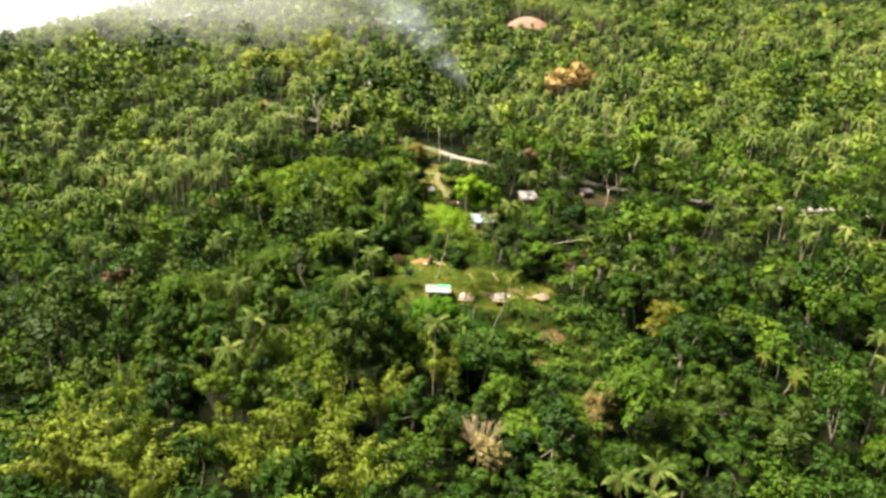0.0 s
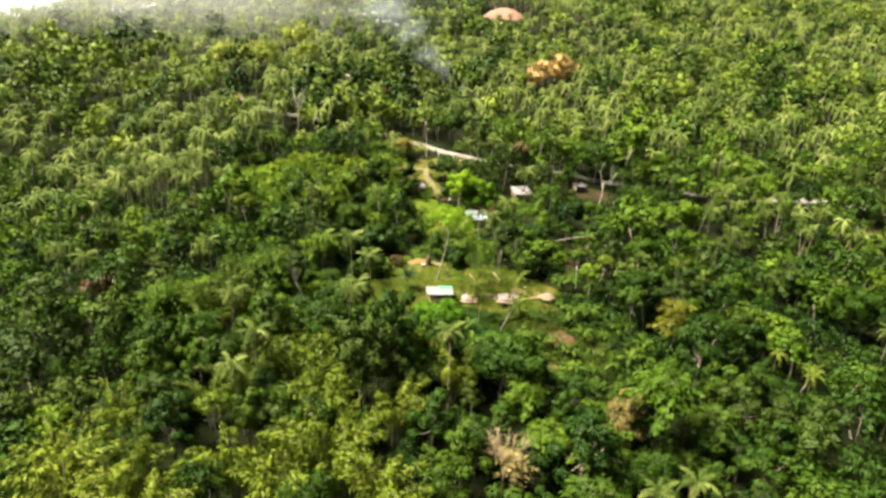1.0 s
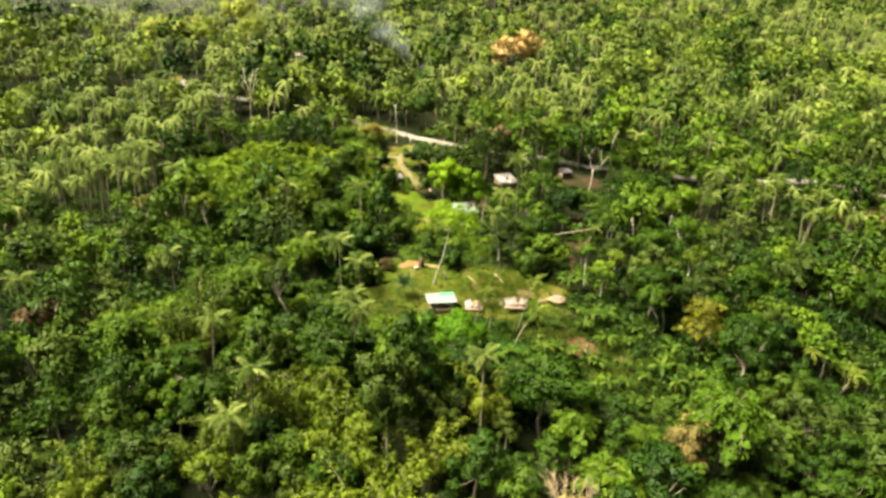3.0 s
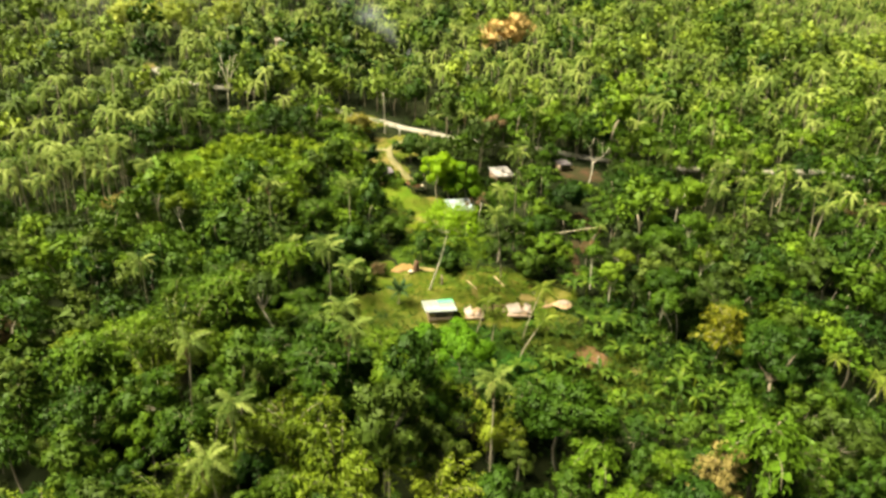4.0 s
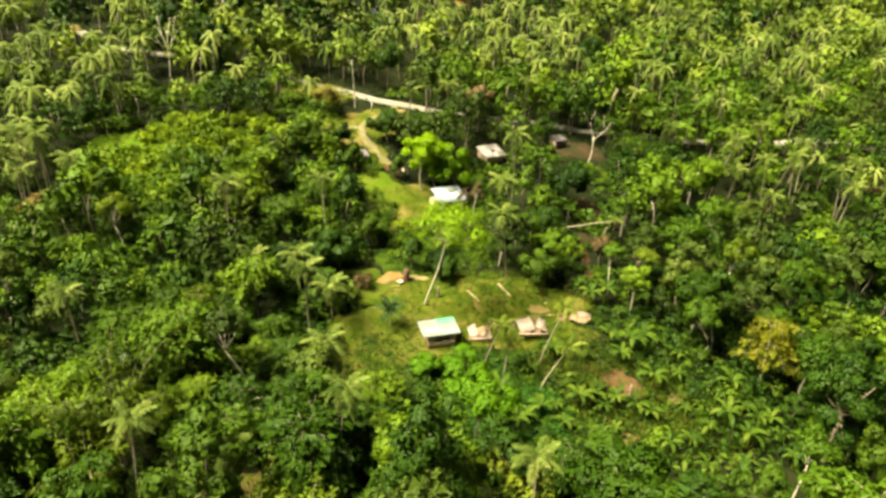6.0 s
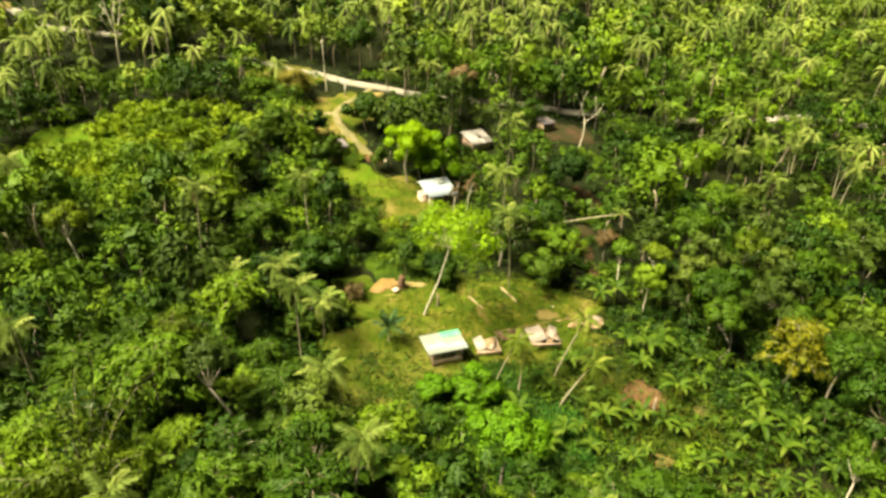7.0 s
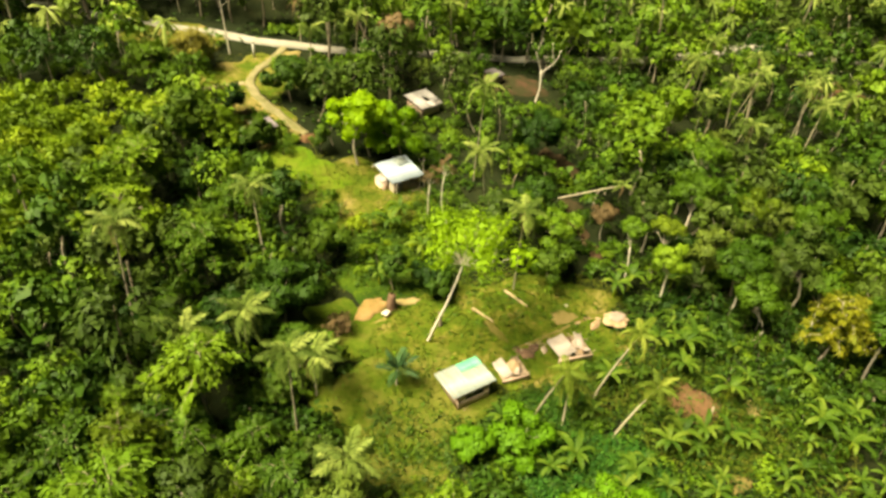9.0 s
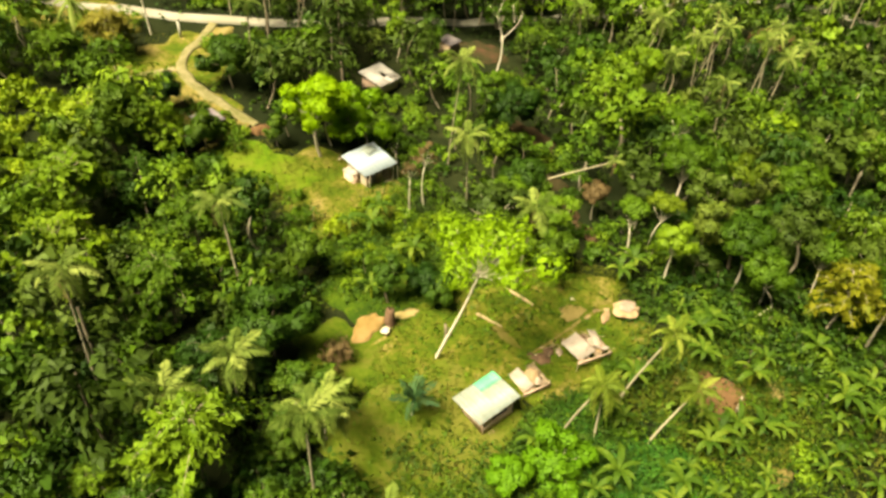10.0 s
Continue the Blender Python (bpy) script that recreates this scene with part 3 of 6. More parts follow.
def coarse_palm(seed, H, fronds=11, length=3.2):
    g = np.random.default_rng(seed)
    b = Buf()
    lean = g.normal(size=2) * 0.09 * H
    top = np.array([lean[0], lean[1], H])
    b.add(*tube([[0, 0, -0.5], [lean[0] * 0.25, lean[1] * 0.25, H * 0.5], top], [0.17, 0.13, 0.1], 4), slot=1)
    for k in range(fronds):
        a, up = k * 2.4 + g.uniform(-0.4, 0.4), 0.95 - 1.7 * k / fronds + g.uniform(-0.12, 0.12)
        d = np.array([math.cos(a), math.sin(a), 0])
        sd = np.array([-math.sin(a), math.cos(a), 0])
        t = np.linspace(0, 1, 4)[:, None]
        rib = top + d * length * t * (1 - 0.15 * t) + np.array([0, 0, 1]) * length * (up * t * 0.95 - 0.86 * t ** 2.0)
        w = np.array([0.06, 0.34, 0.36, 0.04])[:, None]
        for s in (-1, 1):
            e = rib + s * sd * w - np.array([0, 0, 0.8]) * w
            v = np.stack([rib, e], 1).reshape(-1, 3)
            b.add(v, [[2 * i, 2 * i + 1, 2 * i + 3, 2 * i + 2] for i in range(3)])
    return b


def bamboo_shape(seed, H=10.0, culms=15, leaves=180):
    """A clump of arching canes with feathery sprays."""
    g = np.random.default_rng(seed)
    canes, crown = [], Buf()
    for k in range(culms):
        a, out = g.uniform(0, 6.28), g.uniform(0.12, 0.5) * H
        h = H * g.uniform(0.6, 1.05)
        t = np.linspace(0, 1, 7)[:, None]
        pts = np.column_stack([math.cos(a) * (0.4 + out * t ** 2.4), math.sin(a) * (0.4 + out * t ** 2.4), h * (t * 1.12 - 0.26 * t ** 3.5)])
        pts[0, 2] = -0.4
        canes.append(Buf().add(*tube(pts, np.linspace(0.07, 0.015, 7), 4)))
        s = g.uniform(0.25, 1.0, leaves) ** 0.75
        o = unit(g.normal(size=(leaves, 3)) + [0, 0, 0.25])
        spread = 0.15 + 1.0 * np.sin(np.clip((s - 0.15) / 0.85, 0, 1) ** 0.8 * math.pi) ** 0.8
        p = np.column_stack([np.interp(s, t[:, 0], pts[:, i]) for i in range(3)]) + o * (spread * g.uniform(0.6, 1.05, leaves))[:, None]
        nr = unit(o + [0, 0, 0.35] + g.normal(size=(leaves, 3)) * 0.18)
        ax = g.normal(size=(leaves, 3)) * 0.4 + np.array([math.cos(a) * 0.7, math.sin(a) * 0.7, -0.55])
        ln = g.uniform(0.28, 0.60, leaves)
        crown.add(*kites(p, nr, ax, ln, ln * 0.36), normals=unit(o + [math.cos(a) * 0.3, math.sin(a) * 0.3, 0.3] + g.normal(size=(leaves, 3)) * 0.14))
    return canes, crown


def banana_leaf(seed, length=2.3, width=0.48):
    """A broad split leaf along +x with a midrib fold."""
    g = np.random.default_rng(seed)
    f = Buf()
    n = 7
    t = np.linspace(0, 1, n)
    rib = np.column_stack([length * t * (1 - 0.2 * t), 0 * t, length * (0.55 * t - 0.75 * t ** 2.1)])
    w = width / 2 * np.array([0.12, 0.75, 1.0, 1.05, 0.95, 0.7, 0.05])
    for s in (-1, 1):
        for i in range(n - 1):
            gap = 0.06 if g.random() < 0.5 else 0.0
            a, c = rib[i] + (rib[i + 1] - rib[i]) * gap, rib[i + 1]
            tip = np.array([0.12 * length * 0.5, 0, 0])
            f.add([a, a + [0, s * w[i], 0.10 * w[i]] + tip * (w[i] / width), c + [0, s * w[i + 1], 0.10 * w[i + 1] - g.uniform(0, 0.12)] + tip * (w[i + 1] / width), c], [[0, 1, 2, 3]])
    return f


def bare_shape(seed, H=9.0, R=3.0, forks=8, twigs=6, thick=1.0):
    """A leafless tree: trunk, boughs and fine twigs."""
    g = np.random.default_rng(seed)
    trunk, boughs = Buf(), Buf()
    top = np.array([0.3, 0, H * 0.5])
    trunk.add(*tube([[0, 0, -0.5], [0.1, 0.1, H * 0.25], top], np.array([0.15, 0.10, 0.07]) * thick, 6))
    for k in range(forks):
        a = k * 2.4 + g.uniform(-0.4, 0.4)
        e = top + np.array([math.cos(a) * R * g.uniform(0.4, 0.9), math.sin(a) * R * g.uniform(0.4, 0.9), H * g.uniform(0.2, 0.5)])
        m = (top + e) / 2 + g.normal(size=3) * 0.25
        boughs.add(*tube([top * [1, 1, g.uniform(0.75, 1)], m, e], np.array([0.045, 0.032, 0.015]) * thick, 4))
        for _ in range(twigs):
            q = m + (e - m) * g.uniform(0.1, 1)
            boughs.add(*tube([q, q + (g.normal(size=3) * 0.35 + [math.cos(a) * 0.3, math.sin(a) * 0.3, 0.5]) * g.uniform(0.6, 1.5)], [0.026, 0.012], 4))
    return trunk, boughs


# ---- plants: meshes shared by alike plants ----
def pair(name, shape, leaf, bark="bark"):
    tr, cr = shape
    return tr.mesh(name + "_trunk", bark), cr.mesh(name + "_crown", leaf, rounded=True)


NEAR = [
    (plume_shape(1, 9.5, 3.7, 26, 74, 0.40), "leaf_mid", "bark"),
    (tree_shape(2, 11.0, 3.3, 14, 122, 0.34, 1.3), "leaf_grey", "bark_pale"),
    (plume_shape(3, 8.4, 4.0, 28, 74, 0.41, 0.42), "leaf_mid", "bark"),
    (tree_shape(4, 11.0, 3.0, 14, 122, 0.36, 1.5, 0.5), "leaf_dark", "bark"),
    (tree_shape(5, 10.0, 3.6, 12, 130, 0.40, 0.7, 0.6, 0.9), "leaf_mid", "bark_pale"),
    (plume_shape(6, 8.0, 3.5, 24, 74, 0.39, 0.36), "leaf_dark", "bark"),
    (plume_shape(7, 9.5, 3.2, 24, 74, 0.38, 0.35), "leaf_bamboo", "bark"),
    (tree_shape(8, 12.5, 4.0, 13, 130, 0.40, 0.5, 0.75), "leaf_mid", "bark_pale"),
]
near_meshes = [pair("tree", sh, lf, bk) for sh, lf, bk in NEAR]
MIDS = [tree_shape(20 + k, h, r, 10, 36, 0.58, fl, 0.5, 1.0, 0.25, False, 4) for k, (h, r, fl) in enumerate(((11, 3.3, 1.25), (8, 4.2, 0.75)))] + [plume_shape(24 + k, h, r, 15, 24, 0.74, 0.4, 4) for k, (h, r) in enumerate(((9, 3.9), (8, 4.2), (10, 3.5)))]
FARS = [tree_shape(30 + k, h, r, 7, 14, 1.15, fl, 0.5, 1.0, 0.2, False, 4) for k, (h, r, fl) in enumerate(((9, 3.7, 0.95), (11, 3.4, 1.2), (8, 4.2, 0.7)))]
THIN = [tree_shape(36 + k, h, r, 6, 11, 1.35, fl, 0.5, 1.0, 0.2, False, 4) for k, (h, r, fl) in enumerate(((9, 3.8, 0.95), (10, 3.6, 1.1)))]
PALMS_FAR = [coarse_palm(40 + k, h) for k, h in enumerate((6.5, 7.8, 9.2, 11))]
bamboo_meshes = []
for k, h in enumerate((9.5, 11.5)):
    canes, crown = bamboo_shape(50 + k, h)
    bamboo_meshes.append(([c.mesh("cane", "palm_trunk") for c in canes], crown.mesh("foliage", "leaf_bamboo", rounded=True)))
frond_meshes = [frond_shape(60 + k, 4.0 + 0.3 * k, 19, d).mesh("frond", "leaf_palm") for k, d in enumerate((0.7, 1.0, 1.35))]
dry_fronds = [frond_shape(67 + k, 3.6 + 0.2 * k, 15, d).mesh("frond", "leaf_palm_dry") for k, d in enumerate((0.8, 1.2, 1.7))]
blue_fronds = [frond_shape(63 + k, 3.8, 16, d).mesh("frond", "leaf_blue") for k, d in enumerate((0.35, 0.6, 0.8))]
frond_dead = frond_shape(66, 3.6, 12, 1.8).mesh("frond", "leaf_brown")
banana_meshes = [banana_leaf(70 + k, 2.1 + 0.25 * k).mesh("leaf", "leaf_banana") for k in range(3)]
stem_mesh = Buf().add(*tube([[0, 0, -0.3], [0.03, 0, 0.9], [0, 0.02, 1.9]], [0.16, 0.13, 0.09], 6)).mesh("stem", "leaf_bamboo", smooth=True)


def plant(name, trunk, crown, m, label, category, group="", bole="trunk", leafage="crown"):
    t = thing(name, m, label, category, group)
    part(bole, trunk, None, t)
    part(leafage, crown, None, t)
    return t


def bamboo_clump(k, m):
    t = thing("bamboo_clump", m, "yellow-green bamboo clump with arching canes", "bamboo", "bamboo clumps")
    for c in bamboo_meshes[k % 2][0]:
        part("cane", c, None, t)
    part("foliage", bamboo_meshes[k % 2][1], None, t)


def at(x, y, turn=0.0, size=1.0, lift=0.0, tall=None):
    return pose(x, y, L(x, y) + lift, 0, 0, turn) @ Matrix.Diagonal((size, size, tall if tall else size, 1))


def coconut_palm(x, y, top, seed, label="coconut palm with a grey trunk and feathery fronds", fronds=14, size=0.9, bow=0.2, group="coconut palms", leaves=None):
    """A palm from its foot on the land to its crown's place."""
    g = np.random.default_rng(seed)
    foot = np.array([x, y, L(x, y)])
    e = np.array(top, float) - foot
    t = thing("coconut_palm", pose(*foot), label, "palm tree", group)
    s = np.linspace(0, 1, 8)[:, None]
    pts = e * s + np.column_stack([e[:2] * (s ** (1 + bow) - s), 0 * s])
    pts[0, 2] = -0.5
    part("trunk", Buf().add(*tube(pts, np.linspace(0.115, 0.07, 8), 7)), "palm_trunk", t, smooth=True)
    for k in range(fronds):
        old = k / fronds
        m = (leaves or frond_meshes)[0 if old < 0.35 else 1 if old < 0.75 else 2]
        if k >= fronds - 1 and g.random() < 0.6 and not leaves:
            m = frond_dead
        f = part("frond", m, None, t)
        f.matrix_basis = Matrix.Translation(pts[-1]) @ pose(0, 0, 0, 0, 0, k * 137.5 + g.uniform(-12, 12)) @ pose(0, 0, 0, g.uniform(-14, 14), 34 * old - 36 * (1 - old) - (26 if leaves is blue_fronds else 0) + g.uniform(-8, 8), 0) @ Matrix.Scale(0.80 * size * g.uniform(0.85, 1.08), 4)
    return t


def banana_plant(x, y, seed, size=1.0):
    g = np.random.default_rng(seed)
    t = thing("banana_plant", at(x, y, g.uniform(0, 360), size), "banana plant with broad arching green leaves", "banana plant", "banana plants")
    part("stem", stem_mesh, None, t)
    n = int(g.integers(7, 10))
    for k in range(n):
        f = part("leaf", banana_meshes[k % 3], None, t)
        f.matrix_basis = Matrix.Translation((0, 0, 1.75 + 0.03 * k)) @ pose(0, 0, 0, 0, 0, k * 137.5 + g.uniform(-15, 15)) @ pose(0, 0, 0, g.uniform(-10, 10), -38 + 42 * k / n + g.uniform(-8, 8), 0) @ Matrix.Scale(g.uniform(0.8, 1.1), 4)
    return t


# ---- plan of the growth ----
def inside(x, y, e, grow=0.0):
    cx, cy, rx, ry, tn = e[:5]
    c, s = math.cos(radians(tn)), math.sin(radians(tn))
    u, v = c * (x - cx) + s * (y - cy), -s * (x - cx) + c * (y - cy)
    return (u / (rx + grow)) ** 2 + (v / (ry + grow)) ** 2 < 1


road_line = smooth_line(ROAD)
seen_road = ((road_line[:, 0] > -14) & (road_line[:, 0] < 12)) | (road_line[:, 0] < -47) | (np.abs(road_line[:, 0] - 103) < 18)
lines = [(road_line[seen_road], 3.0), (road_line[~seen_road], 1.2), (smooth_line(PATH), 2.8), (smooth_line(SIDE), 2.0)]
VIEWS = [(1.5, 182.5, 4.5, 4, 0), (5, 188.5, 7, 3.5, -25), (-37.5, 199, 3, 6, 0), (-7, 130.5, 4, 2.6, 0), (27, 134.5, 6, 5, -40), (30, 126, 3, 5, 0), (13, 141, 5, 7, 0), (-7, 197.5, 6, 5.5, -38), (40.5, 163, 4.6, 11, -33), (35, 142.5, 2.2, 4.5, -20), (-1.5, 171, 6.5, 9, 0), (10.5, 149.5, 6.5, 6, 0), (20.0, 157.5, 5.4, 13, -26), (44, 158, 4, 4, 0), (-2.5, 163, 3.5, 3, 0), (44, 341, 13, 12, 0), (0, 140, 4, 6, 0), (-2.5, 150, 3.5, 5, -15), (3, 112, 8, 4, 0), (14, 112, 10, 5, 0), (2.8, 137, 7.2, 7.5, 0), (-6.5, 128.5, 4.5, 4.5, 0), (-8.5, 112.5, 4.2, 5.0, 0)]


def near_path(x, y):
    return any(np.min(np.hypot(p[:, 0] - x, p[:, 1] - y)) < 1.0 for p, _w in lines[2:])


def is_open(x, y, grow=1.2):
    if any(inside(x, y, e, grow) for e in OPEN + SOIL + SOIL_FAR + VIEWS):
        return True
    return any(np.min(np.hypot(p[:, 0] - x, p[:, 1] - y)) < w + grow - 1.2 for p, w in lines)


# single trees: x, y, height over the land, crown radius, flatness, turn
SINGLE = [
    ("bright_tree", "leaf_bright", "bark_pale", "slender tree with a bright yellow-green crown behind the white house", [(7.8, 156.6, 11.2, 3.7, 1.15, 0), (12.4, 155.0, 9.6, 3.2, 1.2, 80), (10.6, 158.6, 8.8, 3.4, 1.1, 40)]),
    ("yellow_tree", "leaf_yellow", "bark_pale", "tree with yellowing leaves above the green growth", [(40.5, 104.5, 11.5, 3.8, 0.7, 10)]),
    ("pale_tree", "leaf_pale", "bark_pale", "rounded tree with pale yellow-brown foliage below the road", [(-6.6, 186.0, 6.0, 3.6, 0.8, 0)]),
    ("plume_tree", "leaf_lush", "bark", "bushy light green tree with feathery billows of leaves", [(-13.5, 181.0, 6.8, 3.8, 0.8, 0), (-15.0, 165.0, 8.2, 4.0, 0.8, 50), (-10.3, 162.0, 7.4, 3.6, 0.8, 90), (-19.5, 155.0, 8.5, 4.2, 0.8, 130), (-11.8, 147.0, 6.5, 3.6, 0.8, 170), (-17.5, 140.0, 8.0, 4.0, 0.8, 200), (-23.5, 147.0, 9.0, 4.4, 0.8, 240)]),
    ("lime_tree", "leaf_lime", "bark_pale", "tall tree with yellowing lime-green leaves on the far slope", [(-66, 267, 14, 6.2, 0.8, 0), (-50.5, 289, 15, 6.5, 0.8, 40), (-58, 262, 13, 5.6, 0.8, 70), (-74, 262, 14, 6.0, 0.8, 20), (-44, 266, 14, 6.0, 0.8, 50)]),
    ("orange_tree", "leaf_orange", "bark", "tree with orange-brown dry foliage among the palms", [(49.0, 252, 15.0, 8.4, 0.65, 0), (-54, 154, 5.0, 2.6, 0.5, 30)]),
    ("brown_tree", "leaf_brown", "bark_pale", "tree with dry brownish-pink foliage", [(-57.5, 109, 9.0, 3.2, 0.6, 0), (-14, 226, 8.5, 4.0, 0.6, 20), (24.8, 178, 9.5, 2.6, 1.0, 10), (31, 131, 5, 1.6, 0.8, 0)]),
    ("green_tree", "leaf_mid", "bark_white", "slim green tree with a bare pale trunk", [(42, 126.3, 11.0, 3.0, 0.6, 0), (36.8, 114, 9.5, 2.6, 0.6, 40), (35.4, 110.4, 8.5, 2.4, 0.7, 70), (30, 119, 8, 2.0, 0.8, 100), (58, 147.5, 10.5, 4.8, 0.6, 0)]),
    ("grey_tree", "leaf_grey", "bark_pale", "large rounded grey-green tree above the dip", [(68.5, 120.5, 13.0, 5.2, 0.9, 0), (45.5, 112.0, 12.0, 3.6, 1.1, 30)]),
    ("dark_tree", "leaf_dark", "bark", "dense dark green tree", [(-14, 163, 9.5, 4.6, 0.8, 0), (18.6, 126.8, 5.2, 2.9, 0.8, 20), (-5.0, 171.0, 4.6, 2.0, 0.9, 0), (4.5, 173.5, 6.5, 3.4, 0.7, 30), (9, 172, 6, 3.2, 0.7, 30), (-12, 132, 6.5, 3.8, 0.7, 0), (9, 199, 11, 3.6, 1.0, 0), (-42, 213, 10, 4.5, 0.8, 0), (-30, 211, 11, 4.5, 0.8, 60), (4.2, 130.8, 3.6, 1.7, 0.8, 10), (33, 148, 8, 3.4, 0.8, 0), (23.2, 135.6, 7.5, 2.8, 0.9, 40), (-4.6, 162.0, 4.6, 2.2, 0.8, 0), (0.4, 131.6, 6.0, 1.2, 2.0, 0), (-4.7, 139.0, 5.0, 2.6, 0.8, 0), (4.9, 129.1, 3.6, 1.6, 0.9, 60), (3.6, 160.0, 4.2, 1.3, 1.4, 0), (30, 272, 12, 6, 0.8, 0), (95, 300, 13, 7, 0.8, 0), (104, 297, 12, 6, 0.8, 30), (150, 285, 13, 7, 0.8, 0), (-33, 218, 11, 5, 0.9, 20), (64, 208, 10, 5, 0.9, 0), (-52, 186, 7, 3.5, 0.9, 0)]),
]
taken = []
for name, leaf, bark, label, rows in SINGLE:
    for k, (x, y, h, r, flat, tn) in enumerate(rows):
        sh = plume_shape(100 + len(taken), h, r, 24, 90, 0.36, 0.35) if name in ("yellow_tree", "pale_tree", "plume_tree") else tree_shape(100 + len(taken), h, r, 15, 150 if y < 180 else 70, 0.52 if y > 180 else 0.30 if h < 7 else 0.34, flat, 0.55)
        plant(name, *pair(name, sh, leaf, bark), at(x, y, tn), label, "tree")
        taken.append((x, y, r * 0.75))

for x, y, h, r in ((10.7, 142.0, 7.6, 1.0), (13.3, 142.6, 8.4, 1.2)):
    sh = tree_shape(int(600 + h * 3), h, r, 7, 26, 0.30, 1.4, 0.7, 0.7, girth=0.013)
    plant("slender_tree", *pair("slender_tree", sh, "leaf_brown", "bark_white"), at(x, y), "slender tree with a thin brownish-pink crown", "tree")
    taken.append((x, y, 1.2))

# the leaning tree of the clearing, with a flat feathery crown
sh = tree_shape(90, 15.4, 4.7, 30, 118, 0.24, 0.36, 0.74, 0.8, 0.3, True, 7, lean=(2.1, -2.9), bow=0.012, girth=0.0105, core=0.45)
plant("leaning_tree", *pair("leaning_tree", sh, "leaf_feather", "bark_white"), at(0.3, 124.4), "leaning tree with a pale trunk and flat bright green crown", "tree")
# light green feathery trees of the lower slope
for x, y, h, r, tn in ((-0.5, 97.0, 11.0, 3.3, 0), (2.0, 109.6, 4.2, 3.0, 40), (-2.5, 111, 3.4, 1.6, 10), (58, 118, 10, 3.2, 0), (66, 122, 10, 3.6, 40), (79, 112, 12, 4.6, 10)):
    sh = tree_shape(300 + len(taken), h, r, 15, 150, 0.32, 0.75, 0.6)
    plant("light_tree", *pair("light_tree", sh, "leaf_mid" if x > 50 else "leaf_light", "bark_pale"), at(x, y, tn), "young tree with light green foliage", "tree")
    taken.append((x, y, r * 0.7))
# trees with bare pale limbs under a thin crown: foot, height, crown radius, lean
FORKED = [(-12.2, 93.5, 10.8, 2.9, 1.8, -0.3), (-22.8, 112.0, 10.5, 2.6, -2.6, 0.2), (-48.3, 107.2, 7.5, 2.4, -0.6, 0), (-18.2, 103.2, 9.0, 2.4, 1.5, 0), (-48.4, 127.3, 11.0, 2.8, -2.0, -0.5), (-40.0, 141.5, 9.5, 2.6, -0.9, 0),
          (45.4, 108.1, 8.8, 2.3, -0.2, 0.3), (38.4, 111.0, 8.2, 2.2, -0.4, 1.2), (32.8, 123.5, 7.4, 1.9, 1.0, -0.3), (28.7, 123.8, 8.0, 1.8, -0.2, 0.3), (108.8, 143.5, 8.5, 2.5, 0.4, 0), (47.0, 121.0, 10.5, 2.8, 1.0, 0.6), (53.0, 133.0, 11.0, 3.0, -0.8, 0.4), (-31.0, 92.0, 9.5, 2.6, 1.2, 0.8), (-29.0, 76.0, 9.8, 2.6, -1.0, 0.4), (33.0, 88.0, 9.0, 2.4, 0.6, 0.2)]
for k, (x, y, h, r, lx, ly) in enumerate(FORKED):
    sh = tree_shape(700 + k, h, r, 9, 110, 0.33, 0.55, 0.58, 0.85, 0.3, True, 6, lean=(lx, ly), bow=0.03, girth=0.016)
    plant("forked_tree", *pair("forked_tree", sh, ("leaf_mid", "leaf_grey", "leaf_bamboo")[k % 3], "bark_white"), at(x, y), "thin-crowned tree with bare pale forked limbs", "tree", "forked trees")
    taken.append((x, y, 1.3))
    taken.append((x + lx, y + ly, 1.3))
# tall pale boles
for x, y, h, r in ((-38.7, 205, 15.0, 3.0), (6.5, 71, 10.0, 3.6)):
    brown = y < 80
    tr, bo = bare_shape(int(h * 10), h, r, 15 if brown else 8, 22 if brown else 9, 1.0 if brown else 0.8 if x > 0 else 1.7)
    mt = "dead_wood" if brown else "bark_white"
    plant("bare_tree", tr.mesh("trunk", mt), bo.mesh("crown", mt), at(x, y, x * 9), "dry leafless tree with straw-coloured twigs" if brown else "nearly leafless tree with a pale forked trunk", "tree", leafage="crown")
    taken.append((x, y, 1.8))
for x, y, h, r, n in ((24.5, 77.0, 13.0, 2.9, 110), (6.9, 70.7, 8.5, 2.6, 26), (-7.6, 128.6, 2.4, 1.7, 14)):
    sh = plume_shape(int(400 + x), h, r, 24, n, 0.34, 0.35 if h > 5 else 0.1)
    plant("dry_tree", *pair("dry_tree", sh, "leaf_straw" if h > 5 else "leaf_brown", "dead_wood"), at(x, y), "withered tree with straw-brown leaves" if h > 5 else "dead brown bush at the edge of the clearing", "tree")
    taken.append((x, y, 1.8))

t = thing("bare_tree", at(43.7, 163.0), "white leafless tree forking in two beside the red cut", "tree")
part("trunk", Buf().add(*stick((0, 0, -0.5), (0.6, -0.2, 6.2), 0.15, 0.10, 0.02, 5, 3, 7)), "bark_white", t)
for a, c, r0, sd in (((0.6, -0.2, 6.1), (-0.4, 0.3, 9.2), 0.09, 1), ((-0.4, 0.3, 9.1), (0.6, 0.2, 11.4), 0.06, 2), ((0.5, -0.2, 5.6), (3.6, -1.2, 9.4), 0.08, 3), ((2.4, -0.8, 8.0), (2.2, -0.4, 10.6), 0.06, 4), ((-0.4, 0.3, 9.0), (-1.7, 0.6, 10.9), 0.05, 5)):
    part("limb", Buf().add(*stick(a, c, r0, r0 * 0.55, 0.04, 5, sd)), "bark_white", t)
taken.append((43.7, 163.0, 1.6))
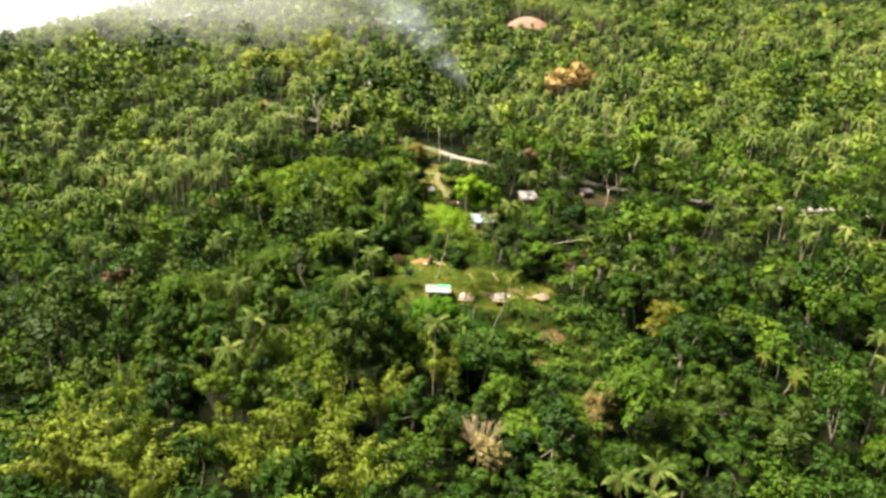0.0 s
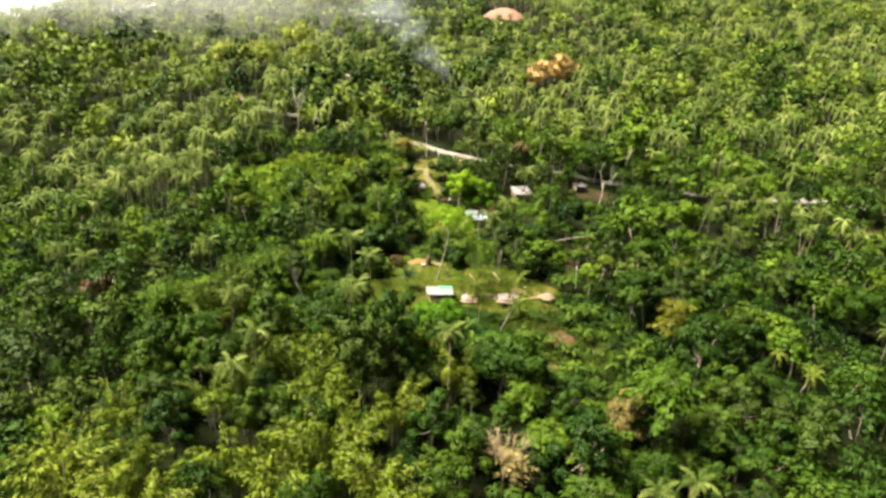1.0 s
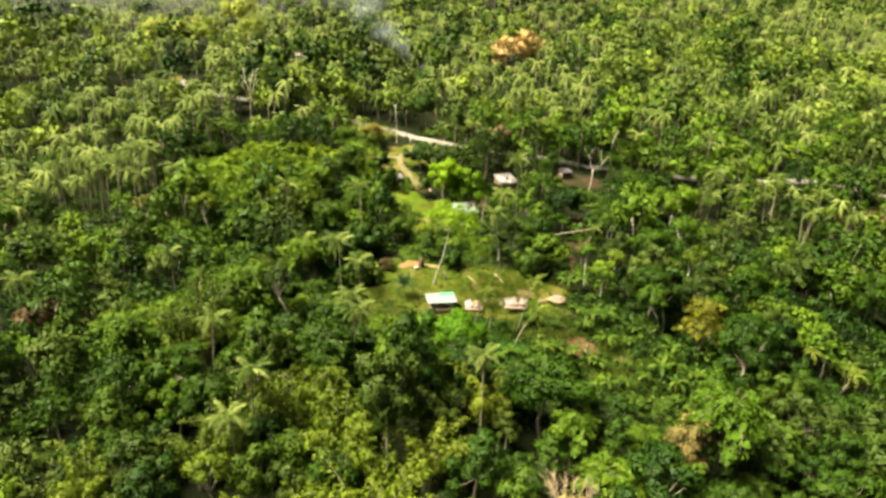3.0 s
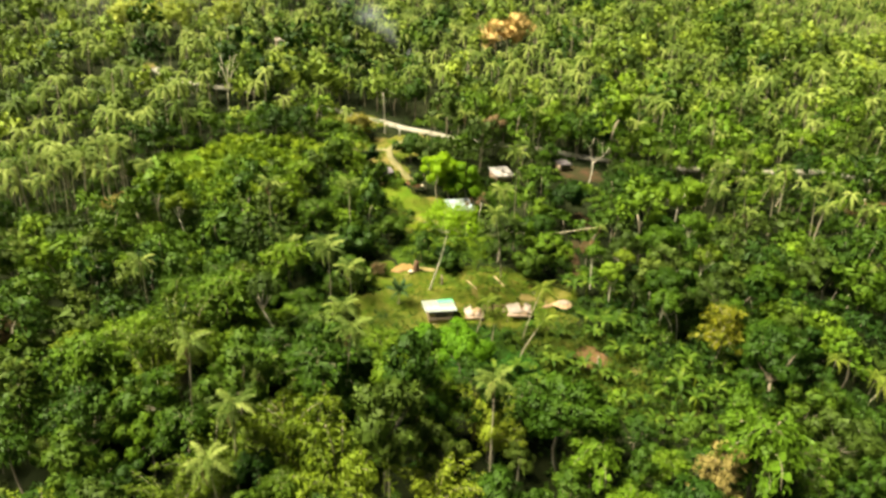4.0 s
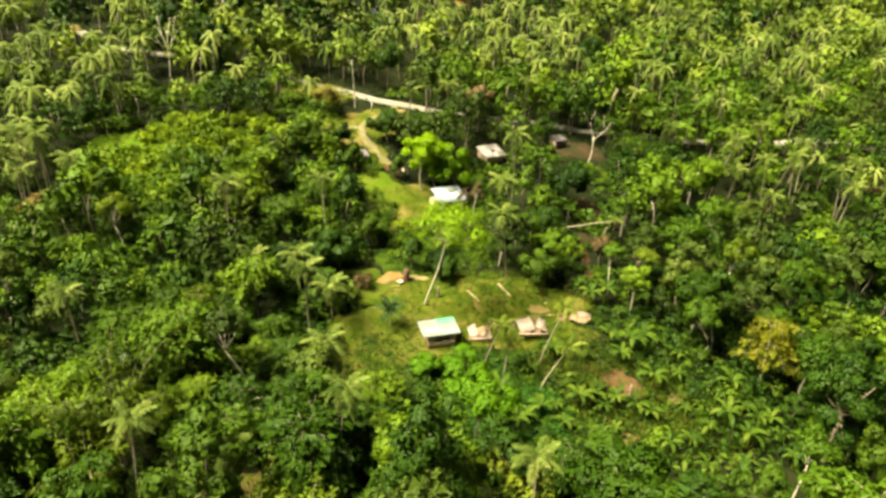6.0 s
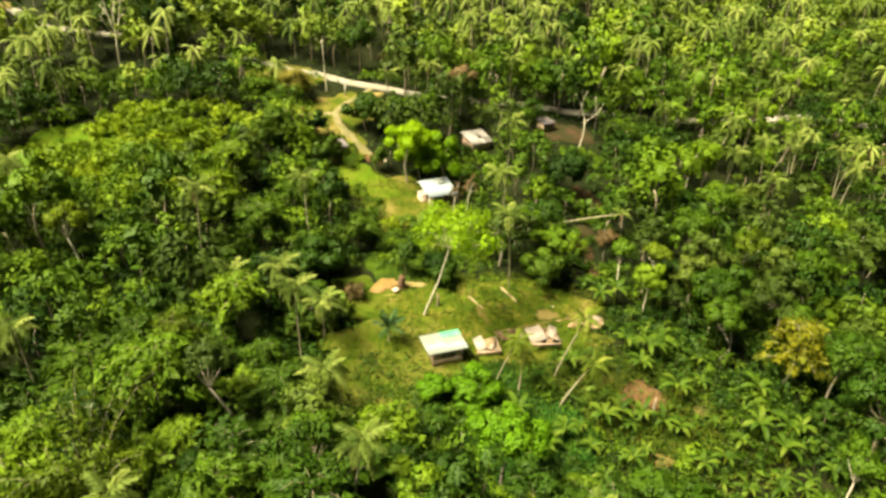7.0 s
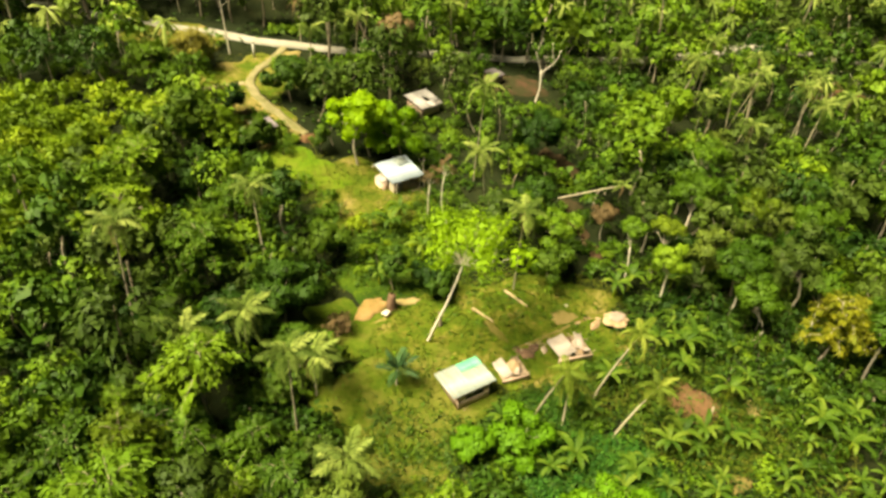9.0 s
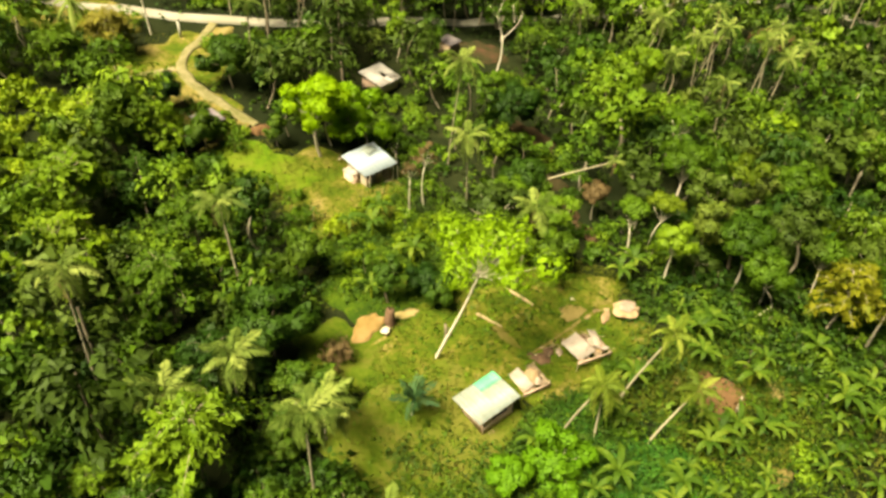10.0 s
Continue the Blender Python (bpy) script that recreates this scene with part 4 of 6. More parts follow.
t = thing("bare_tree", at(0.2, 190.3), "slim bare white trunk with a few twigs beside the road", "tree")
part("trunk", Buf().add(*stick((0, 0, -0.4), (-0.5, 0.3, 10.2), 0.15, 0.07, 0.012, 7, 6, 7)), "bark_white", t)
for a, c, sd in (((-0.45, 0.3, 9.4), (-1.5, 0.5, 10.6), 1), ((-0.5, 0.3, 10.0), (0.4, 0.2, 11.3), 2), ((-0.35, 0.2, 7.6), (0.6, -0.1, 8.6), 3)):
    part("twig", Buf().add(*stick(a, c, 0.04, 0.015, 0.05, 4, sd)), "bark_white", t)
taken.append((0.2, 190.3, 1.2))
coconut_palm(13.1, 191.6, (13.0, 191.4, L(13.1, 191.6) + 6.6), 541, "withered palm with hanging straw-coloured fronds", 11, 0.8, leaves=[frond_dead] * 3)
coconut_palm(19.0, 190.2, (19.1, 190.0, L(19.0, 190.2) + 4.9), 542, "small palm with pale drooping fronds beside the road", 12, 0.75, leaves=dry_fronds)
taken += [(13.1, 191.6, 1.8), (19.0, 190.2, 1.8)]
# palms round the clearing: foot and crown
PALM_AT = [
    (13.4, 126.8, 10.6, 123.3, 24.2), (22.2, 148.8, 20.6, 145.3, 28.5), (18.9, 141.2, 16.3, 139.0, 23.0),
    (5.4, 112.3, 6.6, 110.2, 15.6), (10.8, 106.9, 13.4, 105.4, 14.6), (12.7, 111.6, 14.2, 109.2, 17.6),
    (7.4, 110.2, 7.9, 110.8, 13.0), (-12.5, 122.6, -12.8, 121.9, 16.6), (-14.6, 111.9, -14.4, 111.2, 15.4),
    (-16.8, 129.4, -16.6, 128.8, 18.2), (58, 93.5, 59.5, 92.3, 8.0), (57.5, 99.5, 57.3, 98.9, 8.4), (63, 97.2, 62.5, 96.4, 6.8),
    (66, 152, 68, 150, 24), (74, 146, 76, 143, 23), (9.5, 178, 9.8, 177.4, 28.5), (-22.2, 129.2, -22.0, 128.4, 18.2),
]
for k, (x, y, tx, ty, tz) in enumerate(PALM_AT):
    by_hut = x > 4 and y < 113
    coconut_palm(x, y, (tx, ty, tz), 500 + k, "thin coconut palm with a crown of drooping yellow-green fronds" if by_hut else "coconut palm with a grey trunk and feathery fronds", 12 if by_hut else 13, 0.8 if by_hut else 1.05 if x < 0 else 0.9, leaves=dry_fronds if by_hut else None)
    taken.append((x, y, 0.8))
    taken.append((tx, ty, 1.6))
coconut_palm(21.5, 140.5, (32.3, 130.4, 18.5), 530, "steeply leaning old coconut palm with few fronds", 8, 0.6, 0.1)
coconut_palm(-5.2, 120.6, (-5.1, 120.4, L(-5.2, 120.6) + 2.4), 531, "young palm with dark blue-green upright fronds", 13, 0.85, leaves=blue_fronds)

for k in range(78):
    g = np.random.default_rng(900 + k)
    for _ in range(30):
        x, y = (g.uniform(9, 38), g.uniform(90, 114)) if k < 54 else (g.uniform(0, 14), g.uniform(100, 113)) if k < 60 else (g.uniform(24, 36), g.uniform(112, 122)) if k < 70 else (g.uniform(-10, 12), g.uniform(132, 146))
        if not any(math.hypot(x - a, y - c) < 1.5 for a, c, _r in taken) and not any(inside(x, y, e, 0.3) for e in SOIL):
            break
    banana_plant(x, y, 900 + k, g.uniform(0.5, 1.25))
    taken.append((x, y, 1.0))

# the woods: scattered with a least distance, kind by kind
cells, hedge, behind = {}, [], []


def free(x, y, r):
    i, j = int(x // 6), int(y // 6)
    return all(math.hypot(x - a, y - c) > r + q for u in (-1, 0, 1) for v in (-1, 0, 1) for a, c, q in cells.get((i + u, j + v), ()))


def claim(x, y, r):
    cells.setdefault((int(x // 6), int(y // 6)), []).append((x, y, r))


for x, y, r in taken:
    claim(x, y, r)
# bamboo groves of the near slope
for k, (x, y, s) in enumerate(((-18.8, 85, 1.15), (-16, 80, 1.0), (-22, 88.5, 1.05), (-35, 104, 1.1), (-37, 99, 0.9), (-43, 65, 1.1), (-38, 68, 1.0), (-34, 63, 0.9), (-20, 66, 1.0), (-14, 69, 1.1), (-26, 70, 0.95), (-9, 64, 1.0), (-47, 72, 1.0), (-12, 74, 0.9))):
    bamboo_clump(k, at(x, y, k * 77, s * 1.22))
    claim(x, y, 2.7)
# a row of trees that hides the road from below
for x, y in road_line[~seen_road][::3]:
    if -60 < x < 150:
        r = float(rng.uniform(1.5, 2.0))
        claim(x + 0.5, y - 2.6, r)
        hedge.append((x + 0.5, y - 2.6, 3.0))
spots = {"tree": [], "palm": [], "bamboo": []}
for _ in range(85000):
    y = 52 + 368 * rng.random() ** 1.25
    x = rng.uniform(-0.74 * y - 22, 0.74 * y + 45)
    far = y > 215
    low = inside(x, y, (18, 102, 19, 11, 0)) or (inside(x, y, (-33, 170, 20, 16, 0)) and rng.random() < 0.92) or inside(x, y, (1, 105, 10, 9.5, 0))
    r = rng.uniform(1.65, 2.5) if not far else rng.uniform(2.1, 2.8)
    if x < 2 and 84 < y < 178:
        r *= 0.85
    if low or not free(x, y, r) or is_open(x, y, 1.6):
        continue
    u = rng.random() + 0.16 * math.sin(x * 0.05 + 1.3) + 0.16 * math.sin(y * 0.043 + x * 0.021)
    even = rng.random()
    if y > 195 or (x < -45 and y > 150):
        kind = "palm" if u < (0.70 if x < 60 or y > 260 else 0.50) else "tree"
    elif x > 62 and y > 135:
        kind = "palm" if u < 0.42 else "tree"
    elif x < 4 and y < 100:
        kind = "bamboo" if even < 0.13 else "palm" if even < 0.16 else "tree"
    else:
        kind = "palm" if even < 0.035 else "tree"
    if kind == "palm":
        r *= 0.58
    claim(x, y, r)
    spots[kind].append((x, y, r))
spots["tree"] += hedge
for k in spots:
    spots[k].sort(key=lambda s: math.hypot((s[0] - 4) * 0.78, s[1] - 98))

NEAR_TREES = 155
LABELS = ["rounded broadleaf forest tree in full leaf", "tall broadleaf tree with a pale bole", "spreading flat-topped forest tree", "dense dark green forest tree", "airy broadleaf tree on a pale trunk", "low bushy dark green tree", "yellow-green young forest tree", "high umbrella-shaped forest tree"]
for k, (x, y, r) in enumerate(spots["tree"][:NEAR_TREES]):
    bushy = x < 4 and y > 96
    dwarf = inside(x, y, (-6, 144, 10, 11, 0))
    i = int(rng.choice(8, p=[0.24, 0.10, 0.22, 0.15, 0.0, 0.28, 0.01, 0.0] if bushy else [0.06, 0.18, 0.06, 0.34, 0.04, 0.30, 0.0, 0.02] if x > 26 and y < 126 else [0.05, 0.15, 0.05, 0.37, 0.04, 0.32, 0.0, 0.02] if y < 96 else [0.19, 0.13, 0.16, 0.1, 0.15, 0.1, 0.05, 0.12]))
    s = (r / 2.1 if not (x < 2 and 84 < y < 178) else r / 1.8) * float(rng.choice([0.68, 0.82, 0.95, 1.08, 1.25], p=[0.18, 0.24, 0.28, 0.2, 0.10])) * rng.uniform(0.92, 1.08) * (0.42 if dwarf else 1)
    plant("forest_tree", *near_meshes[i], at(x, y, rng.uniform(0, 360), s, -1.2 if bushy else 0, s * rng.uniform(0.75, 1.1) * (1.2 if x < 8 and y < 104 else 1)), LABELS[i], "tree", "forest trees")
for k, (x, y, r) in enumerate(spots["bamboo"][:24]):
    bamboo_clump(k, at(x, y, rng.uniform(0, 360), rng.uniform(0.8, 1.1)))
near_palms = 60
for k, (x, y, r) in enumerate(spots["palm"][:near_palms]):
    h = rng.uniform(9, 14)
    a = rng.uniform(0, 6.28)
    coconut_palm(x, y, (x + math.cos(a) * 0.1 * h, y + math.sin(a) * 0.1 * h, L(x, y) + h), 2000 + k, fronds=13)


def woods(name, rows, shapes, label, category, leaf, bark):
    """The further trees of a kind, in one mesh."""
    b = Buf()
    flat = [(t.leaves(), c.leaves()) for t, c in shapes]
    for x, y, r in rows:
        (tv, tq, tw), (cv, cq, cw) = flat[int(rng.integers(len(flat)))]
        a, s = rng.uniform(0, 6.28), r / 2.15 * float(rng.choice([0.72, 0.9, 1.05, 1.3], p=[0.2, 0.3, 0.32, 0.18]))
        rot = np.array([[math.cos(a), math.sin(a), 0], [-math.sin(a), math.cos(a), 0], [0, 0, rng.uniform(0.75, 1.15)]]) * s
        o, tone = np.array([x, y, L(x, y)]), rng.random()
        turn = rot / s
        b.add(tv @ rot + o, tq, 1, tone, unit(tw @ turn))
        b.add(cv @ rot + o, cq, 0, tone, unit(cw @ turn))
    return tagged(new(name, b.mesh(name, leaf, bark, tones=True, rounded=True)), label, category, kind="stuff")


# the forest goes on behind the camera
for _ in range(2400):
    x, y = rng.uniform(-92, 100), rng.uniform(-42, 54)
    r = rng.uniform(2.7, 3.6)
    if free(x, y, r):
        claim(x, y, r)
        behind.append((x, y, r))
woods("near_woods", behind, THIN, "unbroken broadleaf woods at the foot of the hill", "forest", "leaf_mid", "bark")
rest = spots["tree"][NEAR_TREES:] + spots["bamboo"][24:]
shares = {"leaf_mid": [], "leaf_dark": [], "leaf_grey": []}
for x, y, r in rest:
    # near slope and dip: more dark trees, partly for the gaps' shade
    deep = (x > 26 and y < 126) or y < 92
    shares[str(rng.choice(list(shares), p=[0.16, 0.62, 0.22] if deep else [0.46, 0.29, 0.25] if x > 24 and y < 165 else [0.28, 0.50, 0.22] if x < 0 and y < 130 else [0.72, 0.11, 0.17] if (x < 4 and y < 200) or 150 < y < 215 else [0.52, 0.29, 0.19]))].append((x, y, r))
for leaf, lab in (("leaf_mid", "fresh green"), ("leaf_dark", "deep green"), ("leaf_grey", "grey-green")):
    woods("mid_woods", [q for q in shares[leaf] if q[1] <= 190], MIDS, lab + " broadleaf woods on the slope", "forest", leaf, "bark")
    # fresh green far off takes the lightened copy, bright as through haze
    woods("far_woods", [q for q in shares[leaf] if 190 < q[1] <= 270], FARS, lab + " distant broadleaf woods between the palms", "forest", "leaf_hazed" if leaf == "leaf_mid" else leaf, "bark")
    woods("hilltop_woods", [q for q in shares[leaf] if q[1] > 270], THIN, lab + " broadleaf woods on the far hill", "forest", "leaf_hazed" if leaf == "leaf_mid" else leaf, "bark")
b = Buf()
protos = [p.arrays() for p in PALMS_FAR]
for x, y, r in spots["palm"][near_palms:]:
    v, q, s = protos[int(rng.integers(4))]
    a, k = rng.uniform(0, 6.28), rng.uniform(0.8, 1.1)
    rot = np.array([[math.cos(a), math.sin(a), 0], [-math.sin(a), math.cos(a), 0], [0, 0, 1]]) * k
    tone = rng.random()
    o = np.array([x, y, L(x, y)])
    b.add(v @ rot + o, q, 0, tone)
    b.s[-1] = s
tagged(new("palm_woods", b.mesh("palm_woods", "leaf_palm", "palm_trunk", tones=True)), "far coconut groves with pale trunks", "palm forest", kind="stuff")

# thickets that close the gaps, and the low bright growth of the meadow
BUSH = [tree_shape(80, 2.6, 2.2, 6, 18, 0.64, 0.6, 0.3, 1.0, 0.2, False, 4)] + [plume_shape(81 + k, h, r, 8, 10, 0.80, 0.15, 4, 1.1) for k, (h, r) in enumerate(((3.6, 2.2), (4.6, 2.1)))]
gaps, low_spots, gaps_low = [], [], []
for _ in range(24000):
    y = 54 + 140 * rng.random()
    x = rng.uniform(-0.74 * y - 12, 0.74 * y + 40)
    meadow = inside(x, y, (-33, 170, 21, 17, 0))
    if meadow:
        if free(x, y, 0.8) and not inside(x, y, (-46, 180, 7, 5, 20)):
            claim(x, y, 0.8)
            low_spots.append((x, y, rng.uniform(1.4, 2.6)))
    elif inside(x, y, (-7, 141, 10, 10, 0)) and free(x, y, 0.7) and not is_open(x, y, 0.3):
        claim(x, y, 0.8)
        gaps.append((x, y, rng.uniform(1.5, 2.5)))
    elif x < 0 and 96 < y < 136 and free(x, y, 0.7) and not is_open(x, y, 0.3):
        claim(x, y, 0.8)
        if rng.random() < 0.8:
            gaps_low.append((x, y, rng.uniform(0.8, 1.6)))
    elif x < 12 and y < 100 and rng.random() < 0.65:
        continue
    elif free(x, y, 1.0) and not is_open(x, y, 0.6) and not inside(x, y, (18, 102, 19, 10, 0)):
        claim(x, y, 1.0)
        if rng.random() < 0.55:
            gaps.append((x, y, rng.uniform(0.8, 1.5) if x > 2 or y < 96 else rng.uniform(1.4, 2.6)))
# dark leaves put the shade of the gaps into the lower shrubs' colour
woods("thicket", [q for q in gaps if q[1] < 142], BUSH, "thick shrubs and saplings between the forest trees, green darkened for shade", "shrubs", "leaf_dark", "bark")
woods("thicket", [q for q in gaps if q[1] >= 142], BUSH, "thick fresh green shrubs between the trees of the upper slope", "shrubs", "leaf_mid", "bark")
LOW = [tree_shape(85 + k, 2.0 + 0.3 * k, 2.0, 9, 22, 0.42, 0.6, 0.3, 1.0, 0.3, False, 4) for k in range(3)]
woods("meadow_shrubs", low_spots, LOW, "low bright yellow-green shrubs of an old field", "shrubs", "leaf_meadow", "bark")

yard = []
for _ in range(60):
    a, d = rng.uniform(0, 6.28), math.sqrt(rng.random())
    x, y = 8 + 9 * d * math.cos(a), 139.5 + 6.5 * d * math.sin(a)
    if free(x, y, 0.4):
        claim(x, y, 0.7)
        yard.append((x, y, rng.uniform(0.5, 1.3)))
woods("yard_shrubs", yard, LOW, "light yellow-green shrubs between the house and the clearing", "shrubs", "leaf_meadow", "bark")
glades = []
for cx, cy, rx, ry, count in ((19, 160, 10, 10, 260), (27, 134, 8, 8, 170), (36, 143, 5, 7, 110), (44, 157, 5, 4, 40), (14, 168, 8, 6, 110), (-4, 166, 6, 6, 60), (-20, 191, 16, 8, 300), (-42, 196, 15, 8, 200), (14, 181, 9, 5, 90), (20, 193, 12, 5, 200)):
    for _ in range(count):
        a, d = rng.uniform(0, 6.28), math.sqrt(rng.random())
        x, y = cx + rx * d * math.cos(a), cy + ry * d * math.sin(a)
        if free(x, y, 0.45) and not any(inside(x, y, q, 0.3) for q in SOIL + SOIL_FAR) and min(np.min(np.hypot(ln[:, 0] - x, ln[:, 1] - y)) for ln, _w in lines) > 1.8 and not inside(x, y, (10.6, 151.3, 5.2, 5.0, 0)) and not inside(x, y, (24.3, 167.3, 3.6, 3.6, 0)):
            claim(x, y, 0.6)
            glades.append((x, y, rng.uniform(0.7, 1.6)))
woods("glade_shrubs", glades, LOW, "waist-high fresh green shrubs in the openings of the forest", "shrubs", "leaf_mid", "bark")
for e in VIEWS[4:11] + VIEWS[12:15] + VIEWS[16:18]:
    for _ in range(34):
        a, d = rng.uniform(0, 6.28), math.sqrt(rng.random())
        x, y = e[0] + e[2] * d * math.cos(a), e[1] + e[3] * d * math.sin(a)
        if free(x, y, 0.3) and not any(inside(x, y, q, 0.5) for q in SOIL + SOIL_FAR) and min(np.min(np.hypot(ln[:, 0] - x, ln[:, 1] - y)) for ln, _w in lines) > 2.0 and not inside(x, y, (10.6, 151.3, 4.8, 4.5, 0)) and not inside(x, y, (24.7, 166.4, 3.4, 3.4, 0)):
            claim(x, y, 0.5)
            gaps_low.append((x, y, rng.uniform(0.55, 1.15)))
for _ in range(90):
    x, y = rng.uniform(4, 38), rng.uniform(92, 115)
    if free(x, y, 0.2) and not any(inside(x, y, q, 0.2) for q in SOIL):
        claim(x, y, 0.4)
        gaps_low.append((x, y, rng.uniform(0.4, 1.3)))
# shrubs that close the forest floor below the near trees
for _ in range(2600):
    x, y = rng.uniform(-52, -3), rng.uniform(96, 160)
    if free(x, y, 0.15) and not is_open(x, y, -0.2):
        claim(x, y, 0.75)
        gaps_low.append((x, y, rng.uniform(1.0, 2.2)))
# left of the yards the same bushes take the darker leaf, for shade
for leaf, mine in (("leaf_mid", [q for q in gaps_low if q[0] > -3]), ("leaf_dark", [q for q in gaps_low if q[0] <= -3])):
    woods("low_bushes", mine, BUSH, ("waist-high green bushes round the yards" if leaf == "leaf_mid" else "low bushes under the forest, their green darkened as in shade"), "shrubs", leaf, "bark")

# low growth under and between the trees
b = Buf()
for _ in range(2600):
    y = 55 + 160 * rng.random() ** 1.1
    x = rng.uniform(-0.74 * y - 10, 0.74 * y + 40)
    if is_open(x, y, 0.2) and not (inside(x, y, (18, 102, 19, 10, 0)) and rng.random() < 0.5) and not inside(x, y, (-44, 184, 14, 9, 20)):
        continue
    n = 11
    s = rng.uniform(0.6, 1.6)
    o = unit(rng.normal(size=(n, 3)))
    o[:, 2] = np.abs(o[:, 2])
    p = np.array([x, y, L(x, y)]) + o * s * np.array([1.2, 1.2, 0.9])
    nr = unit(o * 0.4 + [0, 0, 0.7] + rng.normal(size=(n, 3)) * 0.3)
    ln = rng.uniform(0.5, 1.0, n)
    b.add(*kites(p, nr, rng.normal(size=(n, 3)) + o * 0.5, ln, ln * 0.6), tone=rng.random(), normals=unit(o + [0, 0, 0.4]))
# darker leaf here too, so the floor between trunks looks shaded
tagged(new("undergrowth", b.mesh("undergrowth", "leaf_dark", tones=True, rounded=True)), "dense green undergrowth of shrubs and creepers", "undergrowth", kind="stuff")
b = Buf()
for _ in range(9000):
    e = OPEN[int(rng.choice(9, p=[0.42, 0.11, 0.17, 0.06, 0.08, 0.05, 0.04, 0.02, 0.05]))]
    a, d = rng.uniform(0, 6.28), math.sqrt(rng.random())
    c, s = math.cos(radians(e[4])), math.sin(radians(e[4]))
    u, v = e[2] * d * math.cos(a), e[3] * d * math.sin(a)
    x, y = e[0] + c * u - s * v, e[1] + s * u + c * v
    if any(inside(x, y, q, -0.4) for q in SOIL) or (y > 158 and near_path(x, y)):
        continue
    n = 3
    p = np.array([x, y, L(x, y) + 0.12]) + rng.normal(size=(n, 3)) * [0.22, 0.22, 0]
    ax = rng.normal(size=(n, 3)) * [0.9, 0.9, 0.4] + [0, 0, 0.45]
    b.add(*kites(p, unit(rng.normal(size=(n, 3)) * 0.5 + [0, 0, 1.0]), ax, rng.uniform(0.2, 0.45), 0.15, 0.05), normals=unit(rng.normal(size=(n, 3)) * 0.2 + [0, 0, 1.0]), tone=float(np.clip(0.5 + 0.5 * math.sin(x * 0.8) * math.sin(y * 0.7 + 1) + rng.normal() * 0.2, 0, 0.99)) * (0.35 if x < -1.5 and y < 127 else 0.85))
tagged(new("grass_tufts", b.mesh("grass_tufts", "grass", tones=True, rounded=True)), "rough grass tufts, green to straw-coloured", "grass", kind="stuff")


# knee-high weeds below the huts, in the banana garden and along the yards
def weeds(name, leaf, label, count, beds, shares, tall):
    b = Buf()
    for _ in range(count):
        e = beds[int(rng.choice(len(beds), p=shares))]
        a, d = rng.uniform(0, 6.28), math.sqrt(rng.random())
        x, y = e[0] + e[2] * d * math.cos(a), e[1] + e[3] * d * math.sin(a)
        if (any(inside(x, y, q, -0.4) for q in SOIL) and rng.random() < 0.72) or inside(x, y, (0.7, 117.3, 2.9, 2.4, 0)) or (y > 158 and near_path(x, y)):
            continue
        n = 15
        s = rng.uniform(0.25, 0.75) * tall
        o = unit(rng.normal(size=(n, 3)))
        o[:, 2] = np.abs(o[:, 2])
        p = np.array([x, y, L(x, y)]) + o * s
        ln = rng.uniform(0.20, 0.42, n)
        b.add(*kites(p, unit(o * 0.9 + [0, 0, 0.15] + rng.normal(size=(n, 3)) * 0.35), rng.normal(size=(n, 3)) + o * 0.5, ln, ln * 0.5), tone=rng.random(), normals=unit(o + [0, 0, 0.5]))
    tagged(new(name, b.mesh(name, leaf, tones=True, rounded=True)), label, "weeds", kind="stuff")


weeds("weeds", "leaf_dark", "knee-high dark green leafy weeds", 3300, [(5, 110.5, 7, 4.0, 0), (17, 103, 15, 10, 0), (28, 114, 9, 7, 0), (1, 101, 10, 8, 0), (6, 137, 10, 7, 0), (-6.5, 113, 5.5, 6, 0), (12, 140, 8, 9, 0)], [0.24, 0.34, 0.14, 0.12, 0.05, 0.07, 0.04], 1.7)
weeds("tall_grass", "leaf_mid", "tall green grass and herbs", 1400, [(19, 104, 14, 9, 0), (1, 101, 10, 8, 0), (-1, 172, 5, 9, 0), (6, 136, 10, 7, 0), (14, 126, 9, 4, 0), (12, 141, 8, 8, 0)], [0.42, 0.14, 0.07, 0.12, 0.10, 0.15], 0.8)
weeds("moss_weeds", "leaf_shrub", "ankle-high green herbs in the short grass", 380, [(-5.5, 117, 7.5, 8.5, 0), (9, 122.5, 14, 7, 0)], [0.6, 0.4], 0.45)
weeds("dense_weeds", "leaf_dark", "dense dark green weeds in front of the huts", 620, [(6.5, 113.0, 5.5, 2.4, 0), (-1.5, 112.6, 4.0, 1.8, 0), (16, 113.5, 4, 1.6, 0)], [0.6, 0.2, 0.2], 1.0)
weeds("garden_grass", "grass", "rough yellow-green grass in the banana garden", 900, [(22, 105, 9, 7, 0), (17, 111, 7, 3, 0), (27, 97, 8, 5, 0)], [0.6, 0.22, 0.18], 1.5)
weeds("creepers", "leaf_creeper", "smooth deep green mat of creepers over the slope", 1500, [(5.5, 103, 7.0, 6.2, 0), (7.5, 112.2, 4.5, 1.8, 0)], [0.9, 0.1], 1.6)
# dark bushes at the edge of the forest behind the garden
edge = []
for _ in range(330):
    a, d = rng.uniform(0, 6.28), math.sqrt(rng.random())
    x, y = 40 + 13 * d * math.cos(a), 109 + 18 * d * math.sin(a)
    if not any(inside(x, y, q, 0.3) for q in SOIL):
        edge.append((x, y, rng.uniform(0.7, 1.7)))
woods("edge_bushes", edge, BUSH, "dark green bushes at the edge of the forest", "shrubs", "leaf_dark", "bark")


